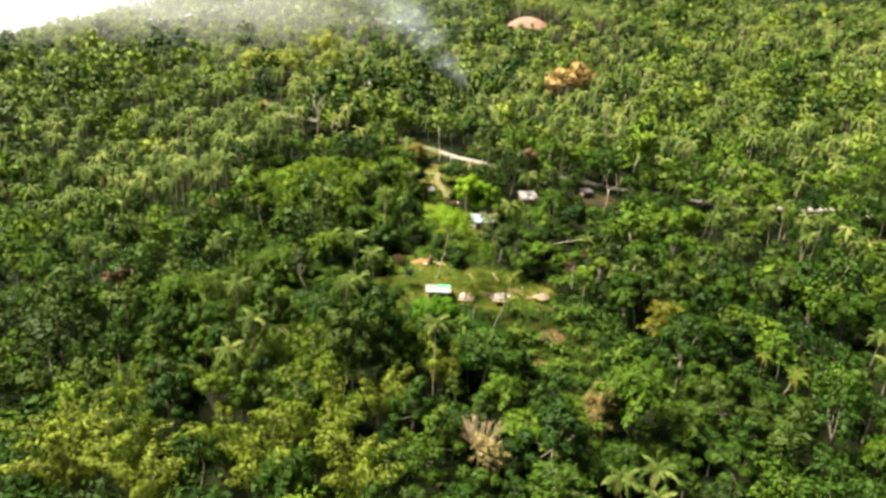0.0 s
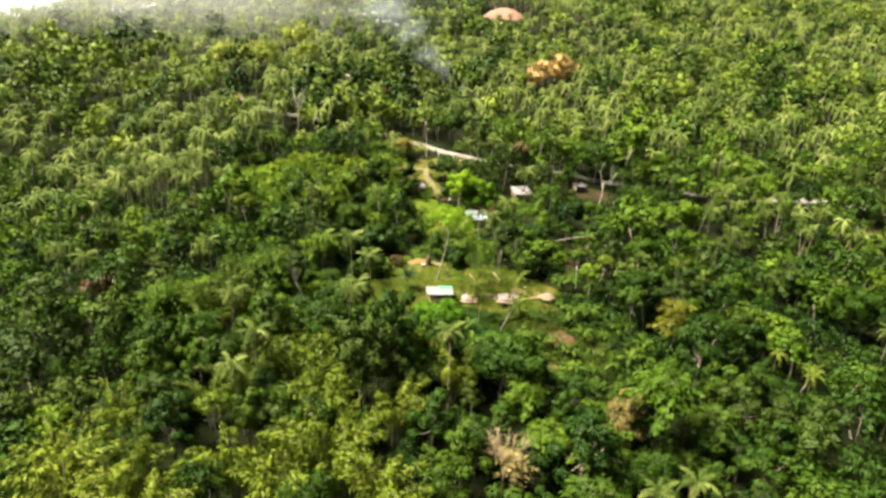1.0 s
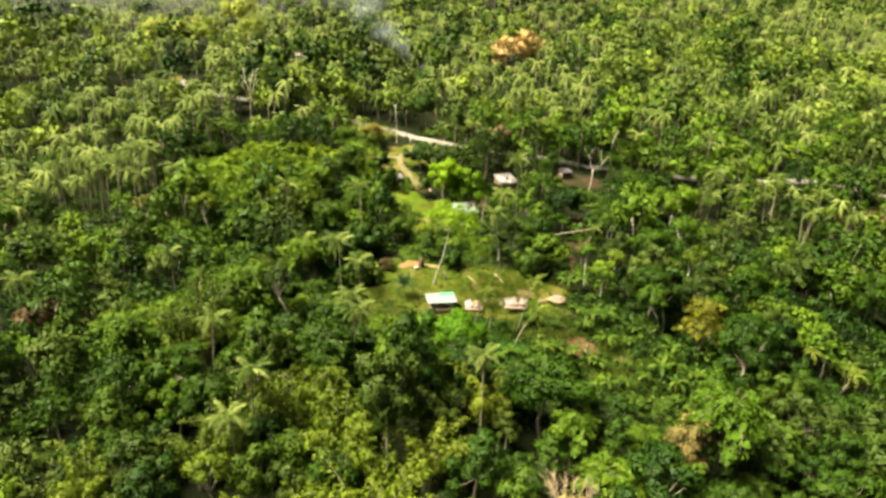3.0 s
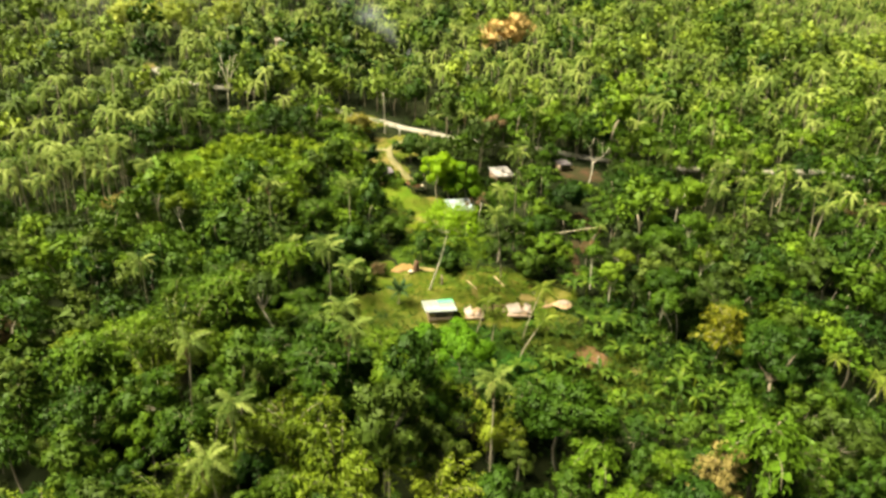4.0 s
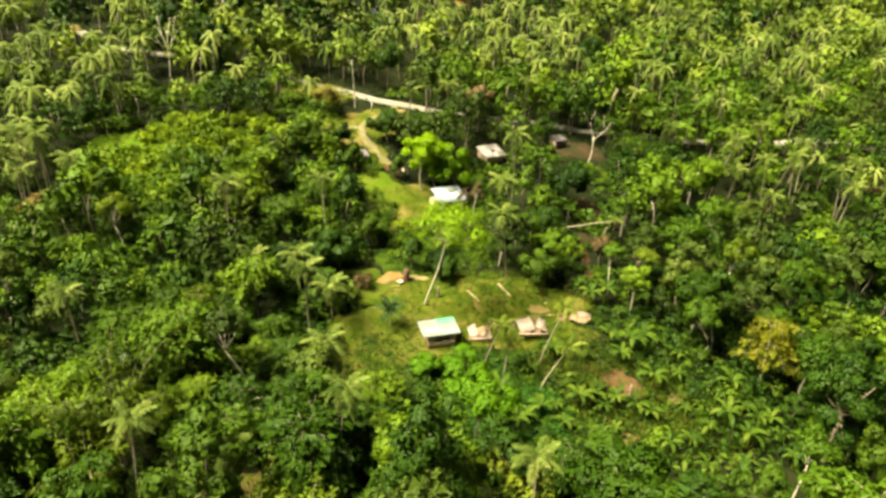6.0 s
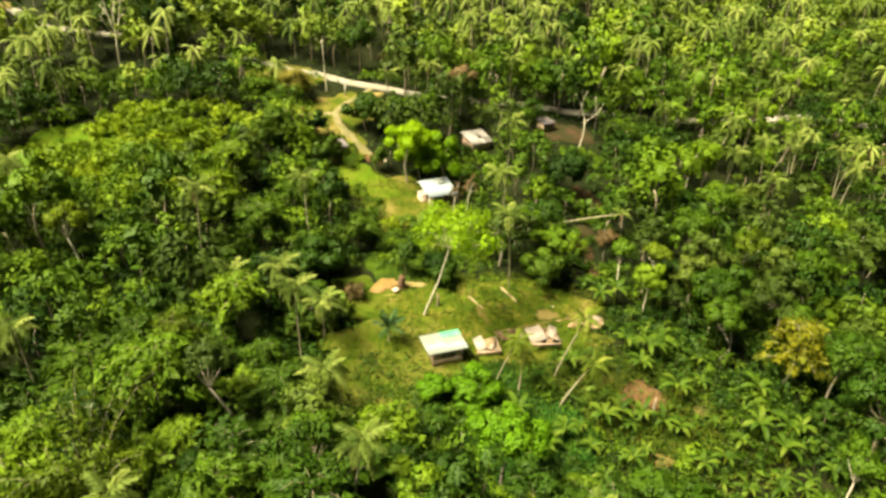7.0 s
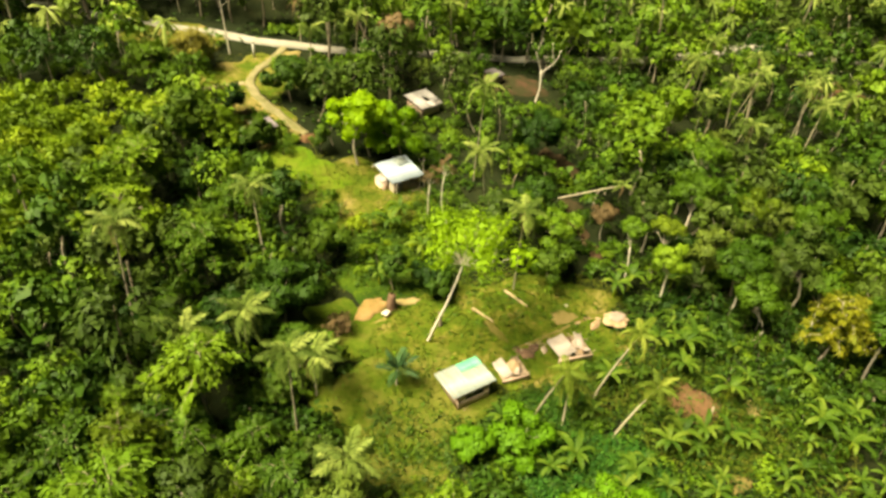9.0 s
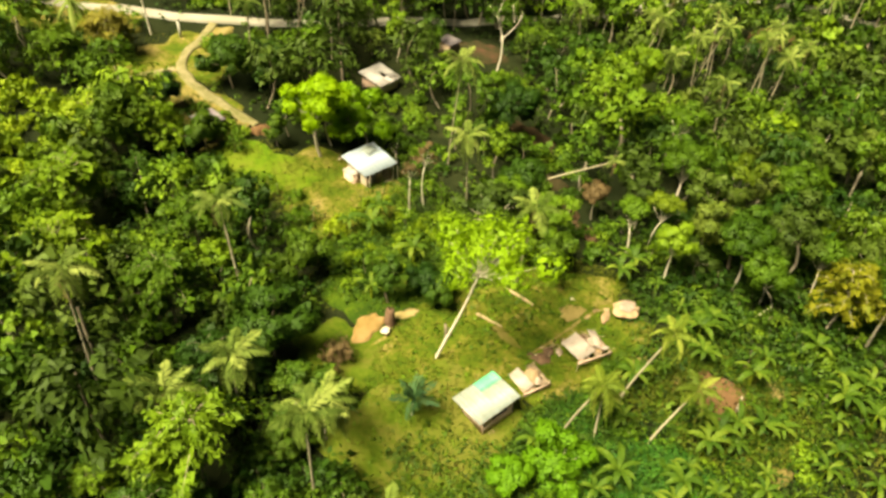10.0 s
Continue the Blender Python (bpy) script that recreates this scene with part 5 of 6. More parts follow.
# ---- huts and houses ----
def sheet(w, d, wave=0.16, amp=0.02, seed=0):
    """A corrugated sheet, w across the waves and d along them, 4 mm thick with closed edges."""
    n = max(4, int(w / wave * 4))
    x = np.linspace(-w / 2, w / 2, n + 1)
    z = amp * np.sin(x / wave * 2 * math.pi)
    v = np.concatenate([np.column_stack([x, 0 * x + s * d / 2, z + h]) for h in (0, 0.012) for s in (-1, 1)])
    m = n + 1
    i = np.arange(n)
    q = [np.stack([i + 2 * m, i + 2 * m + 1, i + 3 * m + 1, i + 3 * m], -1), np.stack([i, i + m, i + m + 1, i + 1], -1),
         np.stack([i, i + 1, i + 2 * m + 1, i + 2 * m], -1), np.stack([i + m, i + 3 * m, i + 3 * m + 1, i + m + 1], -1)]
    return Buf().add(v, np.concatenate(q))


def slats(x0, x1, z0, z1, y, seed, step=0.14, thick=0.025):
    """An upright wall of split canes in one ribbed panel: x0..x1 wide, z0..z1 high, at y."""
    b = sheet(x1 - x0, z1 - z0, step, thick)
    b.v = [np.column_stack([v[:, 0] + (x0 + x1) / 2, y - v[:, 2] * 1.0, v[:, 1] + (z0 + z1) / 2]) for v in b.v]
    return b


def turned(buf, deg, dx=0.0, dy=0.0):
    a = radians(deg)
    r = np.array([[math.cos(a), math.sin(a), 0], [-math.sin(a), math.cos(a), 0], [0, 0, 1]])
    buf.v = [v @ r + [dx, dy, 0] for v in buf.v]
    return buf


def gz(x, y):
    return L(x, y)


def stilt_hut(x, y, floor_z):
    """The hut of the clearing: bamboo walls on stilts under a low tin roof with one green sheet."""
    t = thing("stilt_hut", pose(x, y, floor_z, 0, 0, 1.5), "small bamboo hut on stilts with a pale tin roof", "hut")
    w, d = 3.7, 2.7
    for sx in (-1, 0, 1):
        for sy in (-1, 1):
            px, py = sx * (w / 2 - 0.06), sy * (d / 2 - 0.06)
            part("post", Buf().add(*stick((px, py, gz(x + px, y + py) - floor_z - 0.4), (px, py, 2.05 + 0.1 * sy), 0.07, 0.06, 0.01, 4, sx + 5 * sy + 9)), "timber", t)
    fl = Buf()
    for k in range(18):
        fl.add(*box(-w / 2 + k * w / 18, -d / 2, 0.0, -w / 2 + (k + 1) * w / 18 - 0.015, d / 2, 0.05))
    part("floor", fl, "timber", t)
    part("wall_panel", slats(-w / 2, w / 2, 0.06, 1.05, -d / 2, 1), "bamboo_wall", t, "split-bamboo front wall below the opening")
    part("wall_panel", slats(-w / 2, -w / 2 + 1.0, 1.05, 1.95, -d / 2, 2), "bamboo_wall", t)
    part("wall_panel", slats(w / 2 - 0.8, w / 2, 1.05, 1.95, -d / 2, 3), "bamboo_wall", t)
    part("wall_panel", slats(-w / 2 + 1.0, w / 2 - 0.8, 1.72, 1.95, -d / 2, 4), "bamboo_wall", t)
    part("window_shutter", turned(slats(-1.05, 1.05, -0.3, 0.3, 0, 6), 0), "timber", t, "dark hinged bamboo shutter, pushed inward").matrix_basis = pose(0.1, -d / 2 + 0.35, 1.35, -55, 0, 0)
    part("wall_panel", slats(-w / 2, w / 2, 0.06, 2.05, d / 2, 5), "bamboo_wall", t)
    for sx in (-1, 1):
        part("wall_panel", turned(slats(-d / 2, d / 2, 0.06, 2.0, 0, 7 + sx), 90, sx * w / 2, 0), "bamboo_wall", t)
    for sy in (-1, 1):
        part("beam", Buf().add(*stick((-2.3, sy * (d / 2 - 0.05), 2.03 + 0.1 * sy), (2.35, sy * (d / 2 - 0.05), 2.06 + 0.1 * sy), 0.05, 0.05, 0.003)), "timber", t)
    for k in range(6):
        rx = -2.1 + k * 0.85
        part("rafter", Buf().add(*stick((rx, -1.5, 2.04), (rx, 1.85, 2.28), 0.035, 0.035, 0.002, 3, k)), "timber", t)
    g = np.random.default_rng(12)
    for k in range(6):
        ln, cy = (3.55, 0.2) if k < 3 else (2.5, -0.33)
        s = part("roof_sheet", sheet(0.88, ln), "tin", t)
        s.matrix_basis = pose(-2.08 + k * 0.83, cy, 2.15 + 0.068 * cy + 0.014 * (k % 2), 3.9 + g.uniform(-0.3, 0.3), 0, g.uniform(-0.8, 0.8))
    for k in range(3):
        s = part("roof_sheet", sheet(0.88, 1.15), "tin_green", t, "green painted tin sheet")
        s.matrix_basis = pose(0.41 + 0.83 * k, 1.42, 2.26 + 0.014 * (k % 2), 3.9, 0, g.uniform(-1.5, 1.5))
    part("ladder", Buf().add(*stick((-1.2, -2.2, gz(x - 1.2, y - 2.2) - floor_z - 0.1), (-1.2, -1.5, 0.1), 0.035, 0.03)).add(*stick((-0.8, -2.2, gz(x - 0.8, y - 2.2) - floor_z - 0.1), (-0.8, -1.5, 0.1), 0.035, 0.03)), "timber", t)
    return t


stilt_hut(0.75, 117.35, 9.1)


def crumple(rx, ry, h, seed, n=16, spokes=20):
    """A sagging heap of cloth or thatch."""
    g = np.random.default_rng(seed)
    w = np.linspace(0, 2 * math.pi, spokes, endpoint=False)
    edge = 1 + g.uniform(-0.14, 0.14, spokes)
    v = []
    for k in np.linspace(0.03, 1, n):
        z = h * (1 - k ** 2.2) + (0.16 * np.sin(5 * w + 7 * k + seed) + 0.10 * np.sin(9 * w - 11 * k)) * h * k * (1 - 0.5 * k) + g.normal(size=spokes) * 0.03 * h
        v.append(np.column_stack([rx * k * edge * np.cos(w), ry * k * edge * np.sin(w), z]))
    i, j = np.arange(spokes)[None], (np.arange(spokes)[None] + 1) % spokes
    k = np.arange(n - 1)[:, None] * spokes
    return Buf().add(np.concatenate(v), np.stack([k + i, k + spokes + i, k + spokes + j, k + j], -1))


def ruin(x, y, z, turn, w, d, seed, label, sheets, heaps):
    """What is left of a stilt hut: a gappy platform on posts under fallen sheets, thatch and poles."""
    g = np.random.default_rng(seed)
    t = thing("ruined_hut", pose(x, y, z, 0, 0, turn), label, "hut", "ruined huts")
    a = radians(turn)
    for sx in (-1, 1):
        for sy in (-1, 1):
            px, py = sx * (w / 2 - 0.1), sy * (d / 2 - 0.1)
            wx, wy = x + math.cos(a) * px - math.sin(a) * py, y + math.sin(a) * px + math.cos(a) * py
            part("post", Buf().add(*stick((px, py, gz(wx, wy) - z - 0.4), (px, py, g.uniform(0.1, 0.5)), 0.06, 0.05, 0.02, 4, seed + sx + 3 * sy)), "timber", t)
    for k in range(int(w / 0.3)):
        if g.random() < 0.75:
            part("plank", Buf().add(*box(-w / 2 + k * 0.3, -d / 2 + g.uniform(-0.15, 0.15), 0, -w / 2 + k * 0.3 + 0.25, d / 2 + g.uniform(-0.15, 0.15), 0.05)), "timber", t)
    part("apron", Buf().add(*box(-w / 2, -d / 2 - 0.06, -0.45, w / 2, -d / 2 - 0.02, 0.10)), "bamboo_wall", t, "sagging bamboo skirt below the platform")
    for px, py, pz, sw, sd, rx, ry, rz in sheets:
        b = sheet(sw, sd, 0.16, 0.025)
        b.v = [np.column_stack([v[:, 0], v[:, 1], v[:, 2] - 0.10 * v[:, 1] ** 2 + 0.05 * np.sin(v[:, 0] * 3 + seed)]) for v in b.v]
        part("roof_sheet", b, "tin_pink", t, "loose pinkish-white roof sheet").matrix_basis = pose(px, py, pz, rx, ry, rz)
    for k, (px, py, pz, rx, ry, h, mt) in enumerate(heaps):
        part("roofing", crumple(rx, ry, h, seed + k), mt, t, {"thatch": "slumped brown thatch", "rust": "charred dark debris", "tarp": "slumped pale covering"}[mt]).matrix_basis = pose(px, py, pz, g.uniform(-8, 8), g.uniform(-10, 10), g.uniform(0, 60))
    for k in range(7):
        p0 = (g.uniform(-w / 2, w / 2), d / 2 * g.uniform(-1.1, 1.1), 0.1)
        part("pole", Buf().add(*stick(p0, (p0[0] + g.uniform(-1, 1), p0[1] + g.uniform(-0.8, 0.8), g.uniform(0.4, 1.0)), 0.035, 0.025, 0.03, 4, k + seed)), "timber", t)
    return t


ruin(6.6, 117.8, 9.5, -12, 3.0, 2.8, 31, "collapsed bamboo hut platform heaped with brown thatch",
     [(-1.05, -0.1, 0.42, 1.2, 2.3, 8, -20, 6)],
     [(0.35, -0.05, 0.05, 0.85, 1.0, 0.85, "thatch"), (0.5, -0.75, 0.1, 0.5, 0.35, 0.5, "tarp")])
ruin(13.8, 117.0, 9.9, -16, 3.9, 3.1, 41, "collapsed bamboo hut platform under pinkish fallen roofing",
     [(-1.0, 0.05, 0.45, 2.0, 2.7, 5, -12, 12), (1.15, -0.8, 0.38, 1.1, 1.3, -10, 16, 24), (1.2, 0.6, 0.55, 1.1, 1.4, 8, 20, -10)],
     [(0.1, 0.95, 0.0, 0.8, 0.5, 0.3, "rust"), (1.0, 0.1, 0.05, 0.55, 0.8, 0.6, "tarp"), (1.1, -0.9, 0.0, 0.5, 0.4, 0.45, "thatch")])
# burnt remains between the ruined huts
for px, py, r0, hh, sd in ((9.4, 118.9, 0.8, 0.45, 3), (10.6, 119.2, 0.7, 0.35, 4), (11.6, 118.6, 0.45, 0.3, 5), (8.7, 119.7, 0.5, 0.3, 6)):
    o = tagged(part("burnt_mound", crumple(r0 * 1.2, r0, hh, sd + 90, 9, 16), "rust" if sd != 5 else "tarp"), "low mound of charred brown thatch" if sd != 5 else "low mound of pale ash and bark", "mound")
    o.matrix_basis = pose(px, py, L(px, py) + 0.03, 0, 0, sd * 50)
for px, py, qx, qy in ((9.0, 118.2, 10.8, 118.9), (10.0, 119.8, 11.9, 119.0), (11.2, 118.0, 12.0, 118.9)):
    tagged(part("fallen_pole", Buf().add(*stick((px, py, L(px, py) + 0.15), (qx, qy, L(qx, qy) + 0.35), 0.06, 0.045, 0.02, 4, 5)), "timber"), "fallen pole beside the ruined hut", "pole")
for px, py, r0, sd in ((17.4, 120.0, 0.8, 1), (18.9, 120.2, 0.8, 2), (20.2, 119.7, 0.7, 3)):
    o = tagged(part("straw_heap", crumple(r0 * 1.1, r0 * 0.4, 0.16, sd + 60, 9, 16), "thatch"), "ragged heap of old straw on the grass", "straw")
    o.matrix_basis = pose(px, py, L(px, py) + 0.03, 0, 0, 10 - sd * 12)
t = thing("tree_stump", pose(21.3, 103.9, L(21.3, 103.9)), "grey broken stump among the banana plants", "stump")
part("bole", Buf().add(*stick((0, 0, -0.3), (0.5, 0.3, 2.2), 0.2, 0.1, 0.05, 5, 24, 7)), "bark", t)
part("splinter", Buf().add(*stick((0.1, 0, 0.4), (-0.5, 0.1, 1.5), 0.09, 0.03, 0.06, 4, 25)), "bark_pale", t)

tagged(part("earth_bank", strip([(8.2, 119.8), (10.4, 120.3), (12.6, 119.4), (15.2, 119.5), (17.6, 121.4), (19.8, 119.9)], 0.42, 0.16, 5, 0.5, 0.2), "dirt", smooth=True), "low curved bank of bare earth behind the ruined huts", "bank", kind="structure")
# the small round-topped shelter
t = thing("thatched_shelter", pose(21.5, 118.1, L(21.5, 118.1)), "low round shelter with a flattened pale thatch roof", "shelter")
for k in range(5):
    a = k * 1.2566
    part("post", Buf().add(*stick((0.95 * math.cos(a), 0.95 * math.sin(a), -0.6), (0.9 * math.cos(a), 0.9 * math.sin(a), 0.95), 0.05, 0.045, 0.02, 4, k)), "timber", t)
part("thatch", crumple(1.55, 1.35, 0.55, 77), "thatch", t, "shaggy straw thatch").matrix_basis = pose(0, 0, 0.9)
part("cover", crumple(1.0, 0.8, 0.28, 78), "tarp", t, "pale sheet weighing down the thatch").matrix_basis = pose(0.05, -0.1, 1.38)
part("straw_fringe", crumple(1.5, 0.45, 0.25, 79), "thatch", t).matrix_basis = pose(-2.0, 0.9, 0.35, 8, 6, 25)


def lean_block(b, x0, y0, z0, x1, y1, z1):
    return b.add(*box(x0, y0, z0, x1, y1, z1))


def white_house(x, y, turn):
    """The larger house: plastered side walls, a timber front with openings, and a low tin roof with wide eaves."""
    z = L(x, y) - 0.1
    t = thing("house", pose(x, y, z, 0, 0, turn), "small house with cream plaster walls and a pale blue tin roof", "house")
    w, d, h, th = 3.9, 3.5, 2.2, 0.14
    slope = math.tan(radians(13))
    part("plinth", Buf().add(*box(-w / 2 - 0.05, -d / 2 - 0.3, -1.0, w / 2 + 0.05, d / 2 + 0.05, 0.12)), "timber", t)
    b = Buf()
    lean_block(b, -w / 2, -d / 2, 0.12, -1.3, -d / 2 + th, h)
    lean_block(b, -0.45, -d / 2, 0.12, 0.4, -d / 2 + th, h)
    lean_block(b, 1.75, -d / 2, 0.12, w / 2, -d / 2 + th, h)
    lean_block(b, -1.3, -d / 2, 1.9, -0.45, -d / 2 + th, h)
    lean_block(b, 0.4, -d / 2, 0.12, 1.75, -d / 2 + th, 0.9)
    lean_block(b, 0.4, -d / 2, 1.75, 1.75, -d / 2 + th, h)
    part("wall", b, "hut_board", t, "front wall of weathered brown boards")
    part("wall", Buf().add(*box(-w / 2, d / 2 - th, 0.12, w / 2, d / 2, h + d * slope)), "plaster", t)
    for sx in (-1, 1):
        x0, x1 = (w / 2 - th, w / 2) if sx > 0 else (-w / 2, -w / 2 + th)
        v = [(px, py, pz) for py, top in ((-d / 2 + th, h), (d / 2 - th, h + (d - th) * slope)) for px, pz in ((x0, 0.12), (x1, 0.12), (x1, top), (x0, top))]
        part("wall", Buf().add(v, [(0, 1, 2, 3), (7, 6, 5, 4), (0, 3, 7, 4), (1, 5, 6, 2), (3, 2, 6, 7)]), "plaster", t, "cream plaster side wall")
    part("door", Buf().add(*box(-1.28, -d / 2 + 0.06, 0.13, -0.47, -d / 2 + 0.10, 1.88)), "dark_shed", t, "dark plank door")
    wf = part("window", Buf().add(*box(0.4, -d / 2 + 0.04, 0.9, 0.47, -d / 2 + 0.1, 1.75)).add(*box(1.68, -d / 2 + 0.04, 0.9, 1.75, -d / 2 + 0.1, 1.75)).add(*box(0.47, -d / 2 + 0.04, 1.68, 1.68, -d / 2 + 0.1, 1.75)).add(*box(0.47, -d / 2 + 0.04, 0.9, 1.68, -d / 2 + 0.1, 0.97)), "timber", t)
    for k in range(3):
        part("slat", Buf().add(*box(0.47, -d / 2 + 0.05, 1.05 + k * 0.22, 1.68, -d / 2 + 0.09, 1.12 + k * 0.22)), "timber", wf)
    for sx in (-1, 1):
        part("post", Buf().add(*stick((sx * (w / 2 - 0.05), -d / 2 - 0.42, -0.8), (sx * (w / 2 - 0.05), -d / 2 - 0.42, h - 0.05), 0.06, 0.055, 0.0, 3)), "plaster", t, "pale porch post")
    for k in range(4):
        ry = -d / 2 - 0.4 + k * 1.4
        part("purlin", Buf().add(*stick((-w / 2 - 0.6, ry, h + (ry + d / 2) * slope + 0.03), (w / 2 + 0.6, ry, h + (ry + d / 2) * slope + 0.03), 0.045, 0.045, 0.002, 3, k)), "timber", t)
    g = np.random.default_rng(3)
    for k in range(7):
        sh = part("roof_sheet", sheet(0.82, d + 1.15 + g.uniform(-0.12, 0.12)), "tin_blue", t)
        sh.matrix_basis = pose(-w / 2 - 0.25 + k * 0.735, 0.02, h + d / 2 * slope + 0.12 + 0.014 * (k % 2), 13, g.uniform(-0.6, 0.6), g.uniform(-0.8, 0.8))
    part("eave_beam", Buf().add(*stick((-w / 2 - 1.15, d / 2 + 0.35, h + d * slope + 0.04), (-w / 2 + 1.6, d / 2 + 0.4, h + d * slope + 0.1), 0.07, 0.05, 0.01, 3, 8)), "plaster", t, "pale beam jutting out under the eave")
    o = part("roof_sheet", sheet(1.7, 1.5), "tin", t, "newer bright sheet patched over the roof")
    o.matrix_basis = pose(w / 2 - 0.9, d / 2 - 0.45, h + (d - 0.45) * slope + 0.22, 11, 3, 10)
    ax0, ax1, ay0, ay1 = -w / 2 - 1.05, -w / 2 - 0.003, -0.3, 1.35
    part("annex", Buf().add(*box(ax0, ay0, -0.8, ax0 + 0.1, ay1, 1.75)).add(*box(ax0 + 0.1, ay0, -0.8, ax1, ay0 + 0.1, 1.75)).add(*box(ax0 + 0.1, ay1 - 0.1, -0.8, ax1, ay1, 1.75)), "bamboo_wall", t, "low cream lean-to against the side wall")
    o = part("annex_roof", sheet(1.2, 2.0), "tin_pink", t)
    o.matrix_basis = pose((ax0 + ax1) / 2 - 0.02, (ay0 + ay1) / 2, 1.86, 0, -6, 0)
    return t


white_house(11.0, 150.6, 7)
t = thing("bare_sapling", at(13.9, 148.6), "slim bare sapling standing before the house", "tree")
part("trunk", Buf().add(*stick((0, 0, -0.3), (-0.3, 0.2, 4.2), 0.06, 0.035, 0.02, 5, 2)), "bark_pale", t)
part("branch", Buf().add(*stick((-0.28, 0.18, 3.9), (-0.9, 0.3, 4.9), 0.03, 0.012, 0.04, 4, 3)), "bark_pale", t)
part("branch", Buf().add(*stick((-0.3, 0.2, 4.1), (0.2, 0.4, 5.0), 0.03, 0.012, 0.04, 4, 4)), "bark_pale", t)


def shed(x, y, turn, w, d, h, roof, wall, label, hole=False, pitch=9, lift=0.0, name="shed", group=""):
    """A mono-pitch shack: four posts, plank walls, a tin roof of several sheets."""
    z = L(x, y) + lift
    t = thing(name, pose(x, y, z, 0, 0, turn), label, name, group)
    for sx in (-1, 1):
        for sy in (-1, 1):
            part("post", Buf().add(*stick((sx * w / 2, sy * d / 2, -0.8 - lift), (sx * w / 2, sy * d / 2, h + sy * d / 2 * math.tan(radians(pitch))), 0.06, 0.055, 0.005, 3)), "timber", t)
    part("wall_panel", slats(-w / 2, w / 2, -0.1, h - d / 2 * 0.15 - 0.1, -d / 2, 3, 0.22), wall, t)
    part("wall_panel", slats(-w / 2, w / 2, -0.1, h + d / 2 * 0.12, d / 2, 4, 0.22), wall, t)
    for sx in (-1, 1):
        part("wall_panel", turned(slats(-d / 2, d / 2, -0.1, h - 0.25, 0, 5, 0.22), 90, sx * w / 2, 0), wall, t)
    n = int(round((w + 0.8) / 0.8))
    for k in range(n):
        ln = d + 0.9
        if hole and k == n // 2:
            for cy, l2 in ((-ln * 0.33, ln * 0.36), (ln * 0.27, ln * 0.46)):
                s = part("roof_sheet", sheet(0.86, l2), roof, t)
                s.matrix_basis = pose((k - (n - 1) / 2) * 0.8, cy, h + 0.1 + cy * math.tan(radians(pitch)), pitch, 0, 0)
            continue
        s = part("roof_sheet", sheet(0.86, ln), roof, t)
        s.matrix_basis = pose((k - (n - 1) / 2) * 0.8, 0, h + 0.1 + 0.014 * (k % 2), pitch, 0, 0)
    return t


shed(24.3, 167.3, 14, 4.0, 3.4, 1.9, "tin_grey", "bamboo_wall", "old house with a greyish-white tin roof that has a hole", True, 16, name="house")
shed(-2.4, 165.8, 10, 2.6, 2.0, 1.7, "dark_shed", "dark_shed", "low dark shed beside the sandy path")
shed(40.6, 171.0, 15, 2.8, 2.0, 1.8, "dark_shed", "timber", "weathered shack at the red earth cut")
for x, y, tn, w, d, lab in ((-17, 327, 8, 7.5, 4.5, "far house with a long white tin roof"), (-11.5, 322, 4, 6.5, 4.0, "far house with a bright tin roof"), (-27, 338, 12, 6.5, 4.0, "far house with a pale roof"), (-33, 346, 5, 7.0, 4.0, "far house with a pale roof"), (-20, 343, 0, 6, 4, "far house with a pale roof"), (-26.5, 259.5, 20, 4, 3, "little shack with a reddish roof among palms")):
    shed(x, y, tn, w, d, 4.0 if y > 300 else 2.8, "tin_pink" if y < 300 else "tin", "plaster", lab, name="house", group="far houses", pitch=14, lift=2.5 if y > 300 else 0.5)

# ---- loose things of the clearing ----
for a, c, r, lab in (((12.2, 127.0), (13.2, 123.9), 0.19, "felled coconut log on the grass"), ((7.2, 126.1), (8.3, 123.6), 0.17, "felled coconut log on the grass"), ((-9.5, 119.6), (-7.3, 120.4), 0.09, "thin grey log in the grass"), ((10.2, 119.3), (12.2, 119.6), 0.1, "short broken log beside the ruined huts")):
    za, zc = L(*a) + r * 0.8, L(*c) + r * 0.8
    tagged(part("log", Buf().add(*stick((*a, za), (*c, zc), r, r * 0.85, 0.01, 5, 3, 8)), "dead_wood", smooth=True), lab, "log")
t = thing("wash_stand", pose(-2.1, 128.9, L(-2.1, 128.9), 0, 0, 25), "little stand with a white basin at the sand heap", "stand")
for sx in (-1, 1):
    for sy in (-1, 1):
        part("leg", Buf().add(*stick((sx * 0.35, sy * 0.3, -0.2), (sx * 0.33, sy * 0.28, 0.5), 0.03, 0.03)), "timber", t)
part("basin", crumple(0.5, 0.42, 0.16, 5, 6, 14), "plaster", t, "white basin").matrix_basis = pose(0, 0, 0.5)
part("board", Buf().add(*box(-0.42, -0.36, 0.46, 0.42, 0.36, 0.51)), "timber", t)
t = thing("tree_stump", pose(-1.0, 129.6, L(-1.0, 129.6)), "rusty brown stump with a torn top", "stump")
part("bole", Buf().add(*stick((0, 0, -0.3), (0.1, 0.1, 1.9), 0.62, 0.40, 0.06, 5, 4, 8)), "rust", t)
part("root", Buf().add(*stick((0, 0, 0.3), (0.9, -0.3, -0.1), 0.16, 0.06, 0.1, 4, 8)), "rust", t)
part("root", Buf().add(*stick((0, 0, 0.3), (-0.6, 0.7, -0.1), 0.15, 0.06, 0.1, 4, 9)), "rust", t)
t = thing("tree_stump", pose(2.6, 125.6, L(2.6, 125.6)), "broken reddish stump at the leaning tree", "stump")
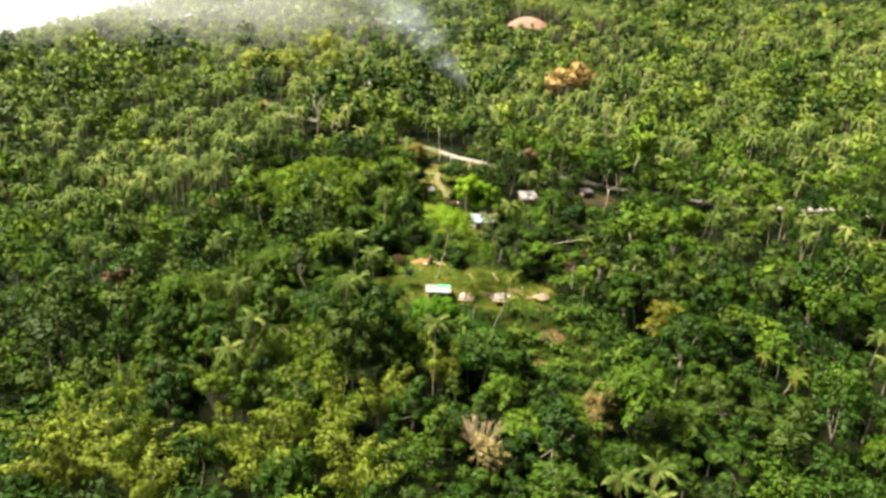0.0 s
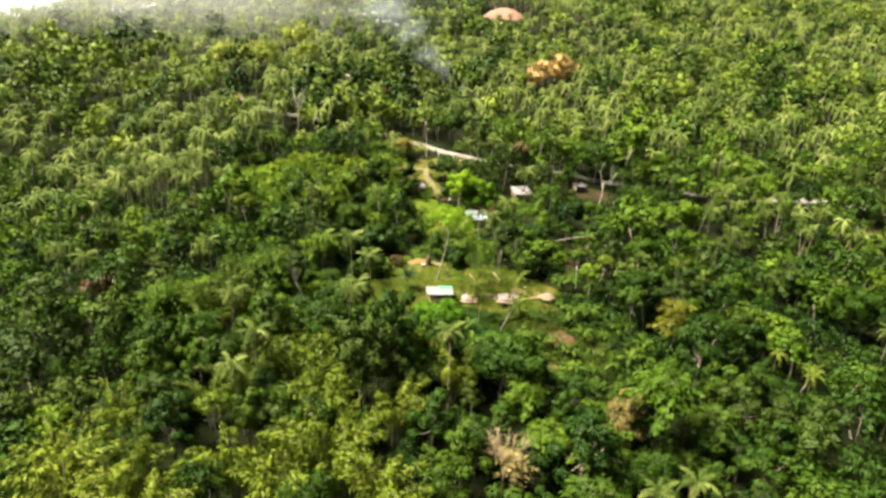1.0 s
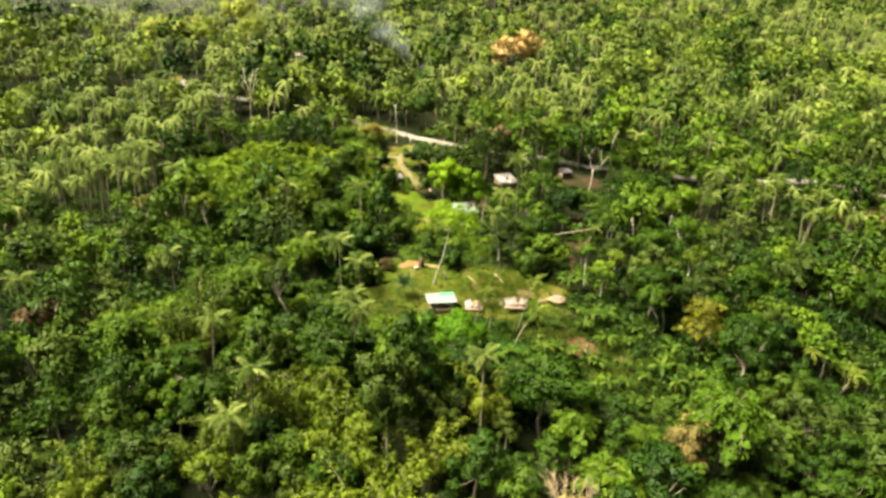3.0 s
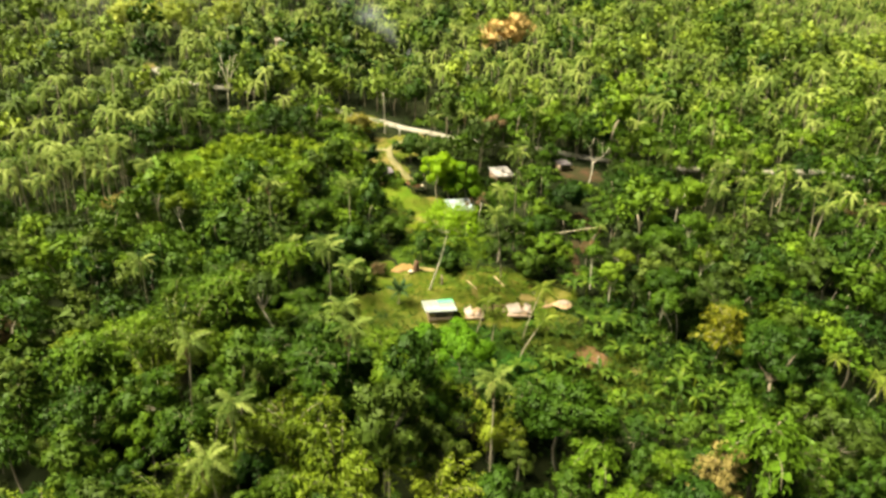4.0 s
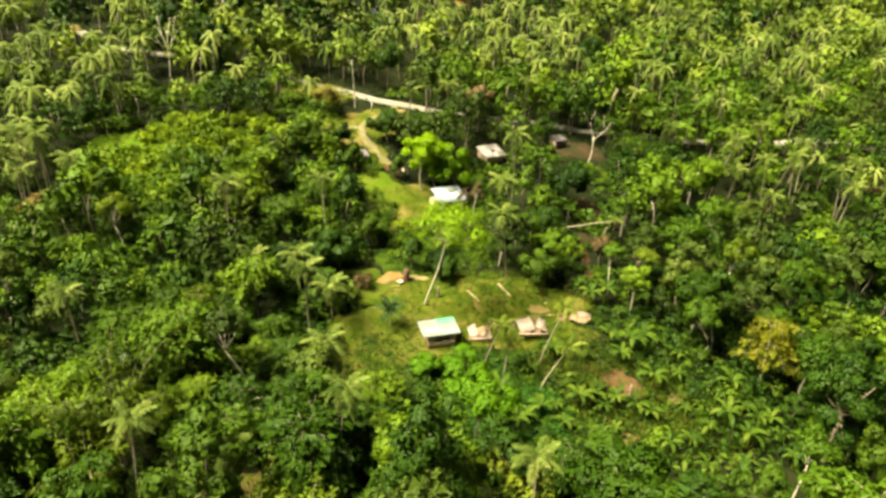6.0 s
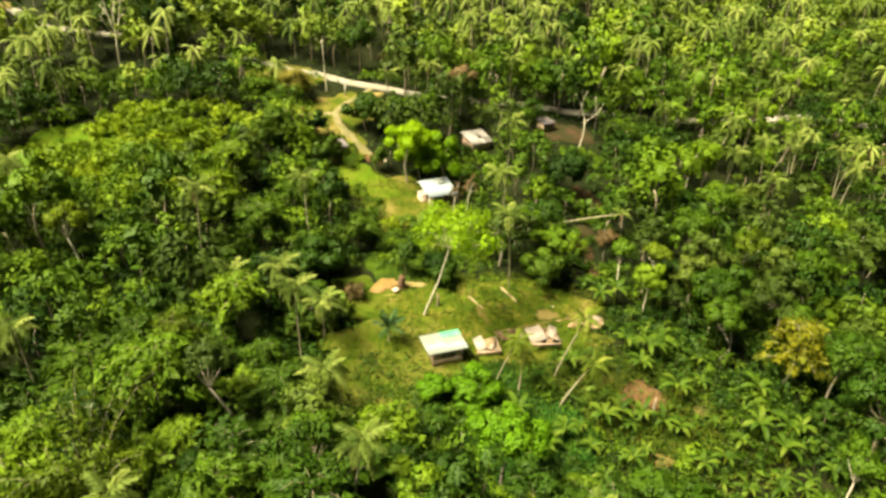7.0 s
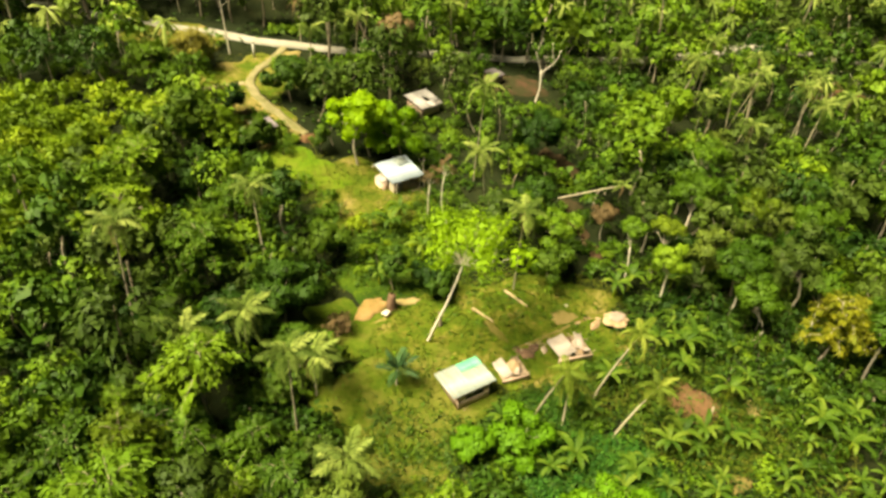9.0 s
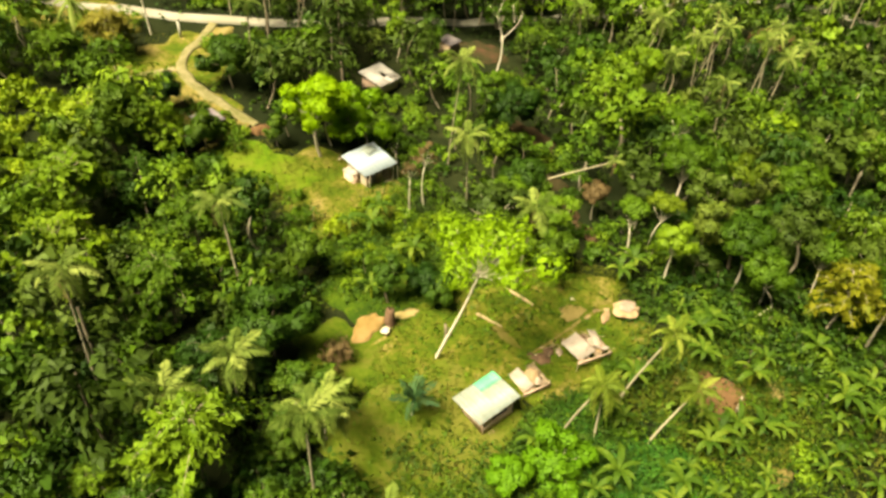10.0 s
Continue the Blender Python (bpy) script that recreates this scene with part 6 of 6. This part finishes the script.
part("bole", Buf().add(*stick((0, 0, -0.3), (0.05, 0.1, 1.9), 0.22, 0.12, 0.06, 5, 14, 8)), "bark", t)
part("splinter", Buf().add(*stick((0.1, 0, 0.2), (0.5, 0.1, 1.3), 0.09, 0.03, 0.06, 4, 15)), "bark", t)
for x, y, s, lab in ((7.6, 113.0, 0.45, "pale boulder below the huts"), (9.0, 119.4, 0.35, "grey stone at the bank"), (18.0, 122.6, 0.32, "grey stone on the grass"), (-0.6, 146.9, 0.5, "white sack lying in the grass"), (5.4, 163.4, 0.4, "white sack dropped on the earth bank"), (-9.8, 175.5, 0.6, "pale boulder beside the side path")):
    o = tagged(part("boulder" if "boulder" in lab or "stone" in lab else "white_sack", crumple(s * 1.2, s, s * 1.1, int(abs(x) * 7) + 50, 9, 14), "plaster", smooth=True), lab, "stone" if "stone" in lab or "boulder" in lab else "sack")
    o.matrix_basis = pose(x, y, L(x, y) - 0.08, 0, 0, x * 20)
# roadside posts and the low wall at the path's mouth
x, y = 3.6, 188.1
z = L(x, y)
t = thing("gate_post", pose(x, y, z), "pale concrete post beside the road", "post")
part("shaft", Buf().add(*box(-0.16, -0.16, -0.5, 0.16, 0.16, 2.6)), "concrete", t)
part("cap", Buf().add(*box(-0.22, -0.22, 2.6, 0.22, 0.22, 2.72)), "concrete", t)

# ---- thin smoke over the far grove ----
def veil_material(name, colour, most):
    """A thin veil that fades out towards its rim and breaks up in wisps."""
    m, nt, bs = nodes_of(name, 1.0, 0.0)
    bs.inputs["Base Color"].default_value = colour
    veil, clear = nt.nodes.new("ShaderNodeMixShader"), nt.nodes.new("ShaderNodeBsdfTransparent")
    tc, far_off = nt.nodes.new("ShaderNodeTexCoord"), nt.nodes.new("ShaderNodeVectorMath")
    far_off.operation = "LENGTH"
    nt.links.new(tc.outputs["Object"], far_off.inputs[0])
    fade = nt.nodes.new("ShaderNodeMapRange")
    fade.interpolation_type = "SMOOTHSTEP"
    fade.inputs["From Min"].default_value, fade.inputs["From Max"].default_value = 0.95, 0.05
    nt.links.new(far_off.outputs["Value"], fade.inputs["Value"])
    dens = calc(nt, "MULTIPLY", calc(nt, "MULTIPLY", calc(nt, "POWER", noise_fac(nt, 1.6, 5), 1.6), fade.outputs["Result"]), most)
    nt.links.new(dens, veil.inputs[0])
    nt.links.new(clear.outputs[0], veil.inputs[1])
    nt.links.new(bs.outputs[0], veil.inputs[2])
    nt.links.new(veil.outputs[0], nt.nodes["Material Output"].inputs["Surface"])
    M[name] = m


def veil_sheet(k):
    u = np.linspace(-1, 1, 15)
    U, W = np.meshgrid(u, u)
    v = np.stack([U, 0.22 * np.sin(3 * U + k) * np.cos(2.5 * W - k), W], -1)
    i = np.arange(14)[:, None] * 15 + np.arange(14)[None]
    return Buf().add(v, np.stack([i, i + 1, i + 16, i + 15], -1))


veil_material("smoke", (0.68, 0.77, 0.86, 1), 0.25)
veil_material("thin_haze", (0.80, 0.83, 0.78, 1), 0.30)
t = thing("smoke_plume", pose(17.5, 243, L(17.5, 243)), "thin bluish smoke drifting up from the grove", "smoke")
for k in range(12):
    # each puff is a rumpled veil that thins out to nothing at its rim
    f = k / 11
    g = np.random.default_rng(k + 70)
    r = 3.0 + 11.0 * f
    puff = part("puff", veil_sheet(k), "smoke", t, smooth=True)
    puff.matrix_basis = pose(3.5 - 42 * f, 6 * f + g.uniform(-3, 3), -1 + 40 * f + g.uniform(-2, 2), -38, g.uniform(-30, 30), g.uniform(-25, 25)) @ Matrix.Scale(r, 4)
# pale sheets added to lighten the far hillside the way distance haze does
t = thing("haze_bank", pose(-80, 300, L(-80, 300)), "thin pale veils added for the haze over the far hillside", "haze")
for k, (x, y, z, sx, sz) in enumerate(((-60, 0, 22, 130, 46), (10, 26, 24, 110, 44), (-80, 36, 30, 130, 44))):
    part("wisp", veil_sheet(k + 30), "thin_haze", t, smooth=True).matrix_basis = pose(x, y, z, -38, 0, 0) @ Matrix.Diagonal((sx, 14, sz, 1))
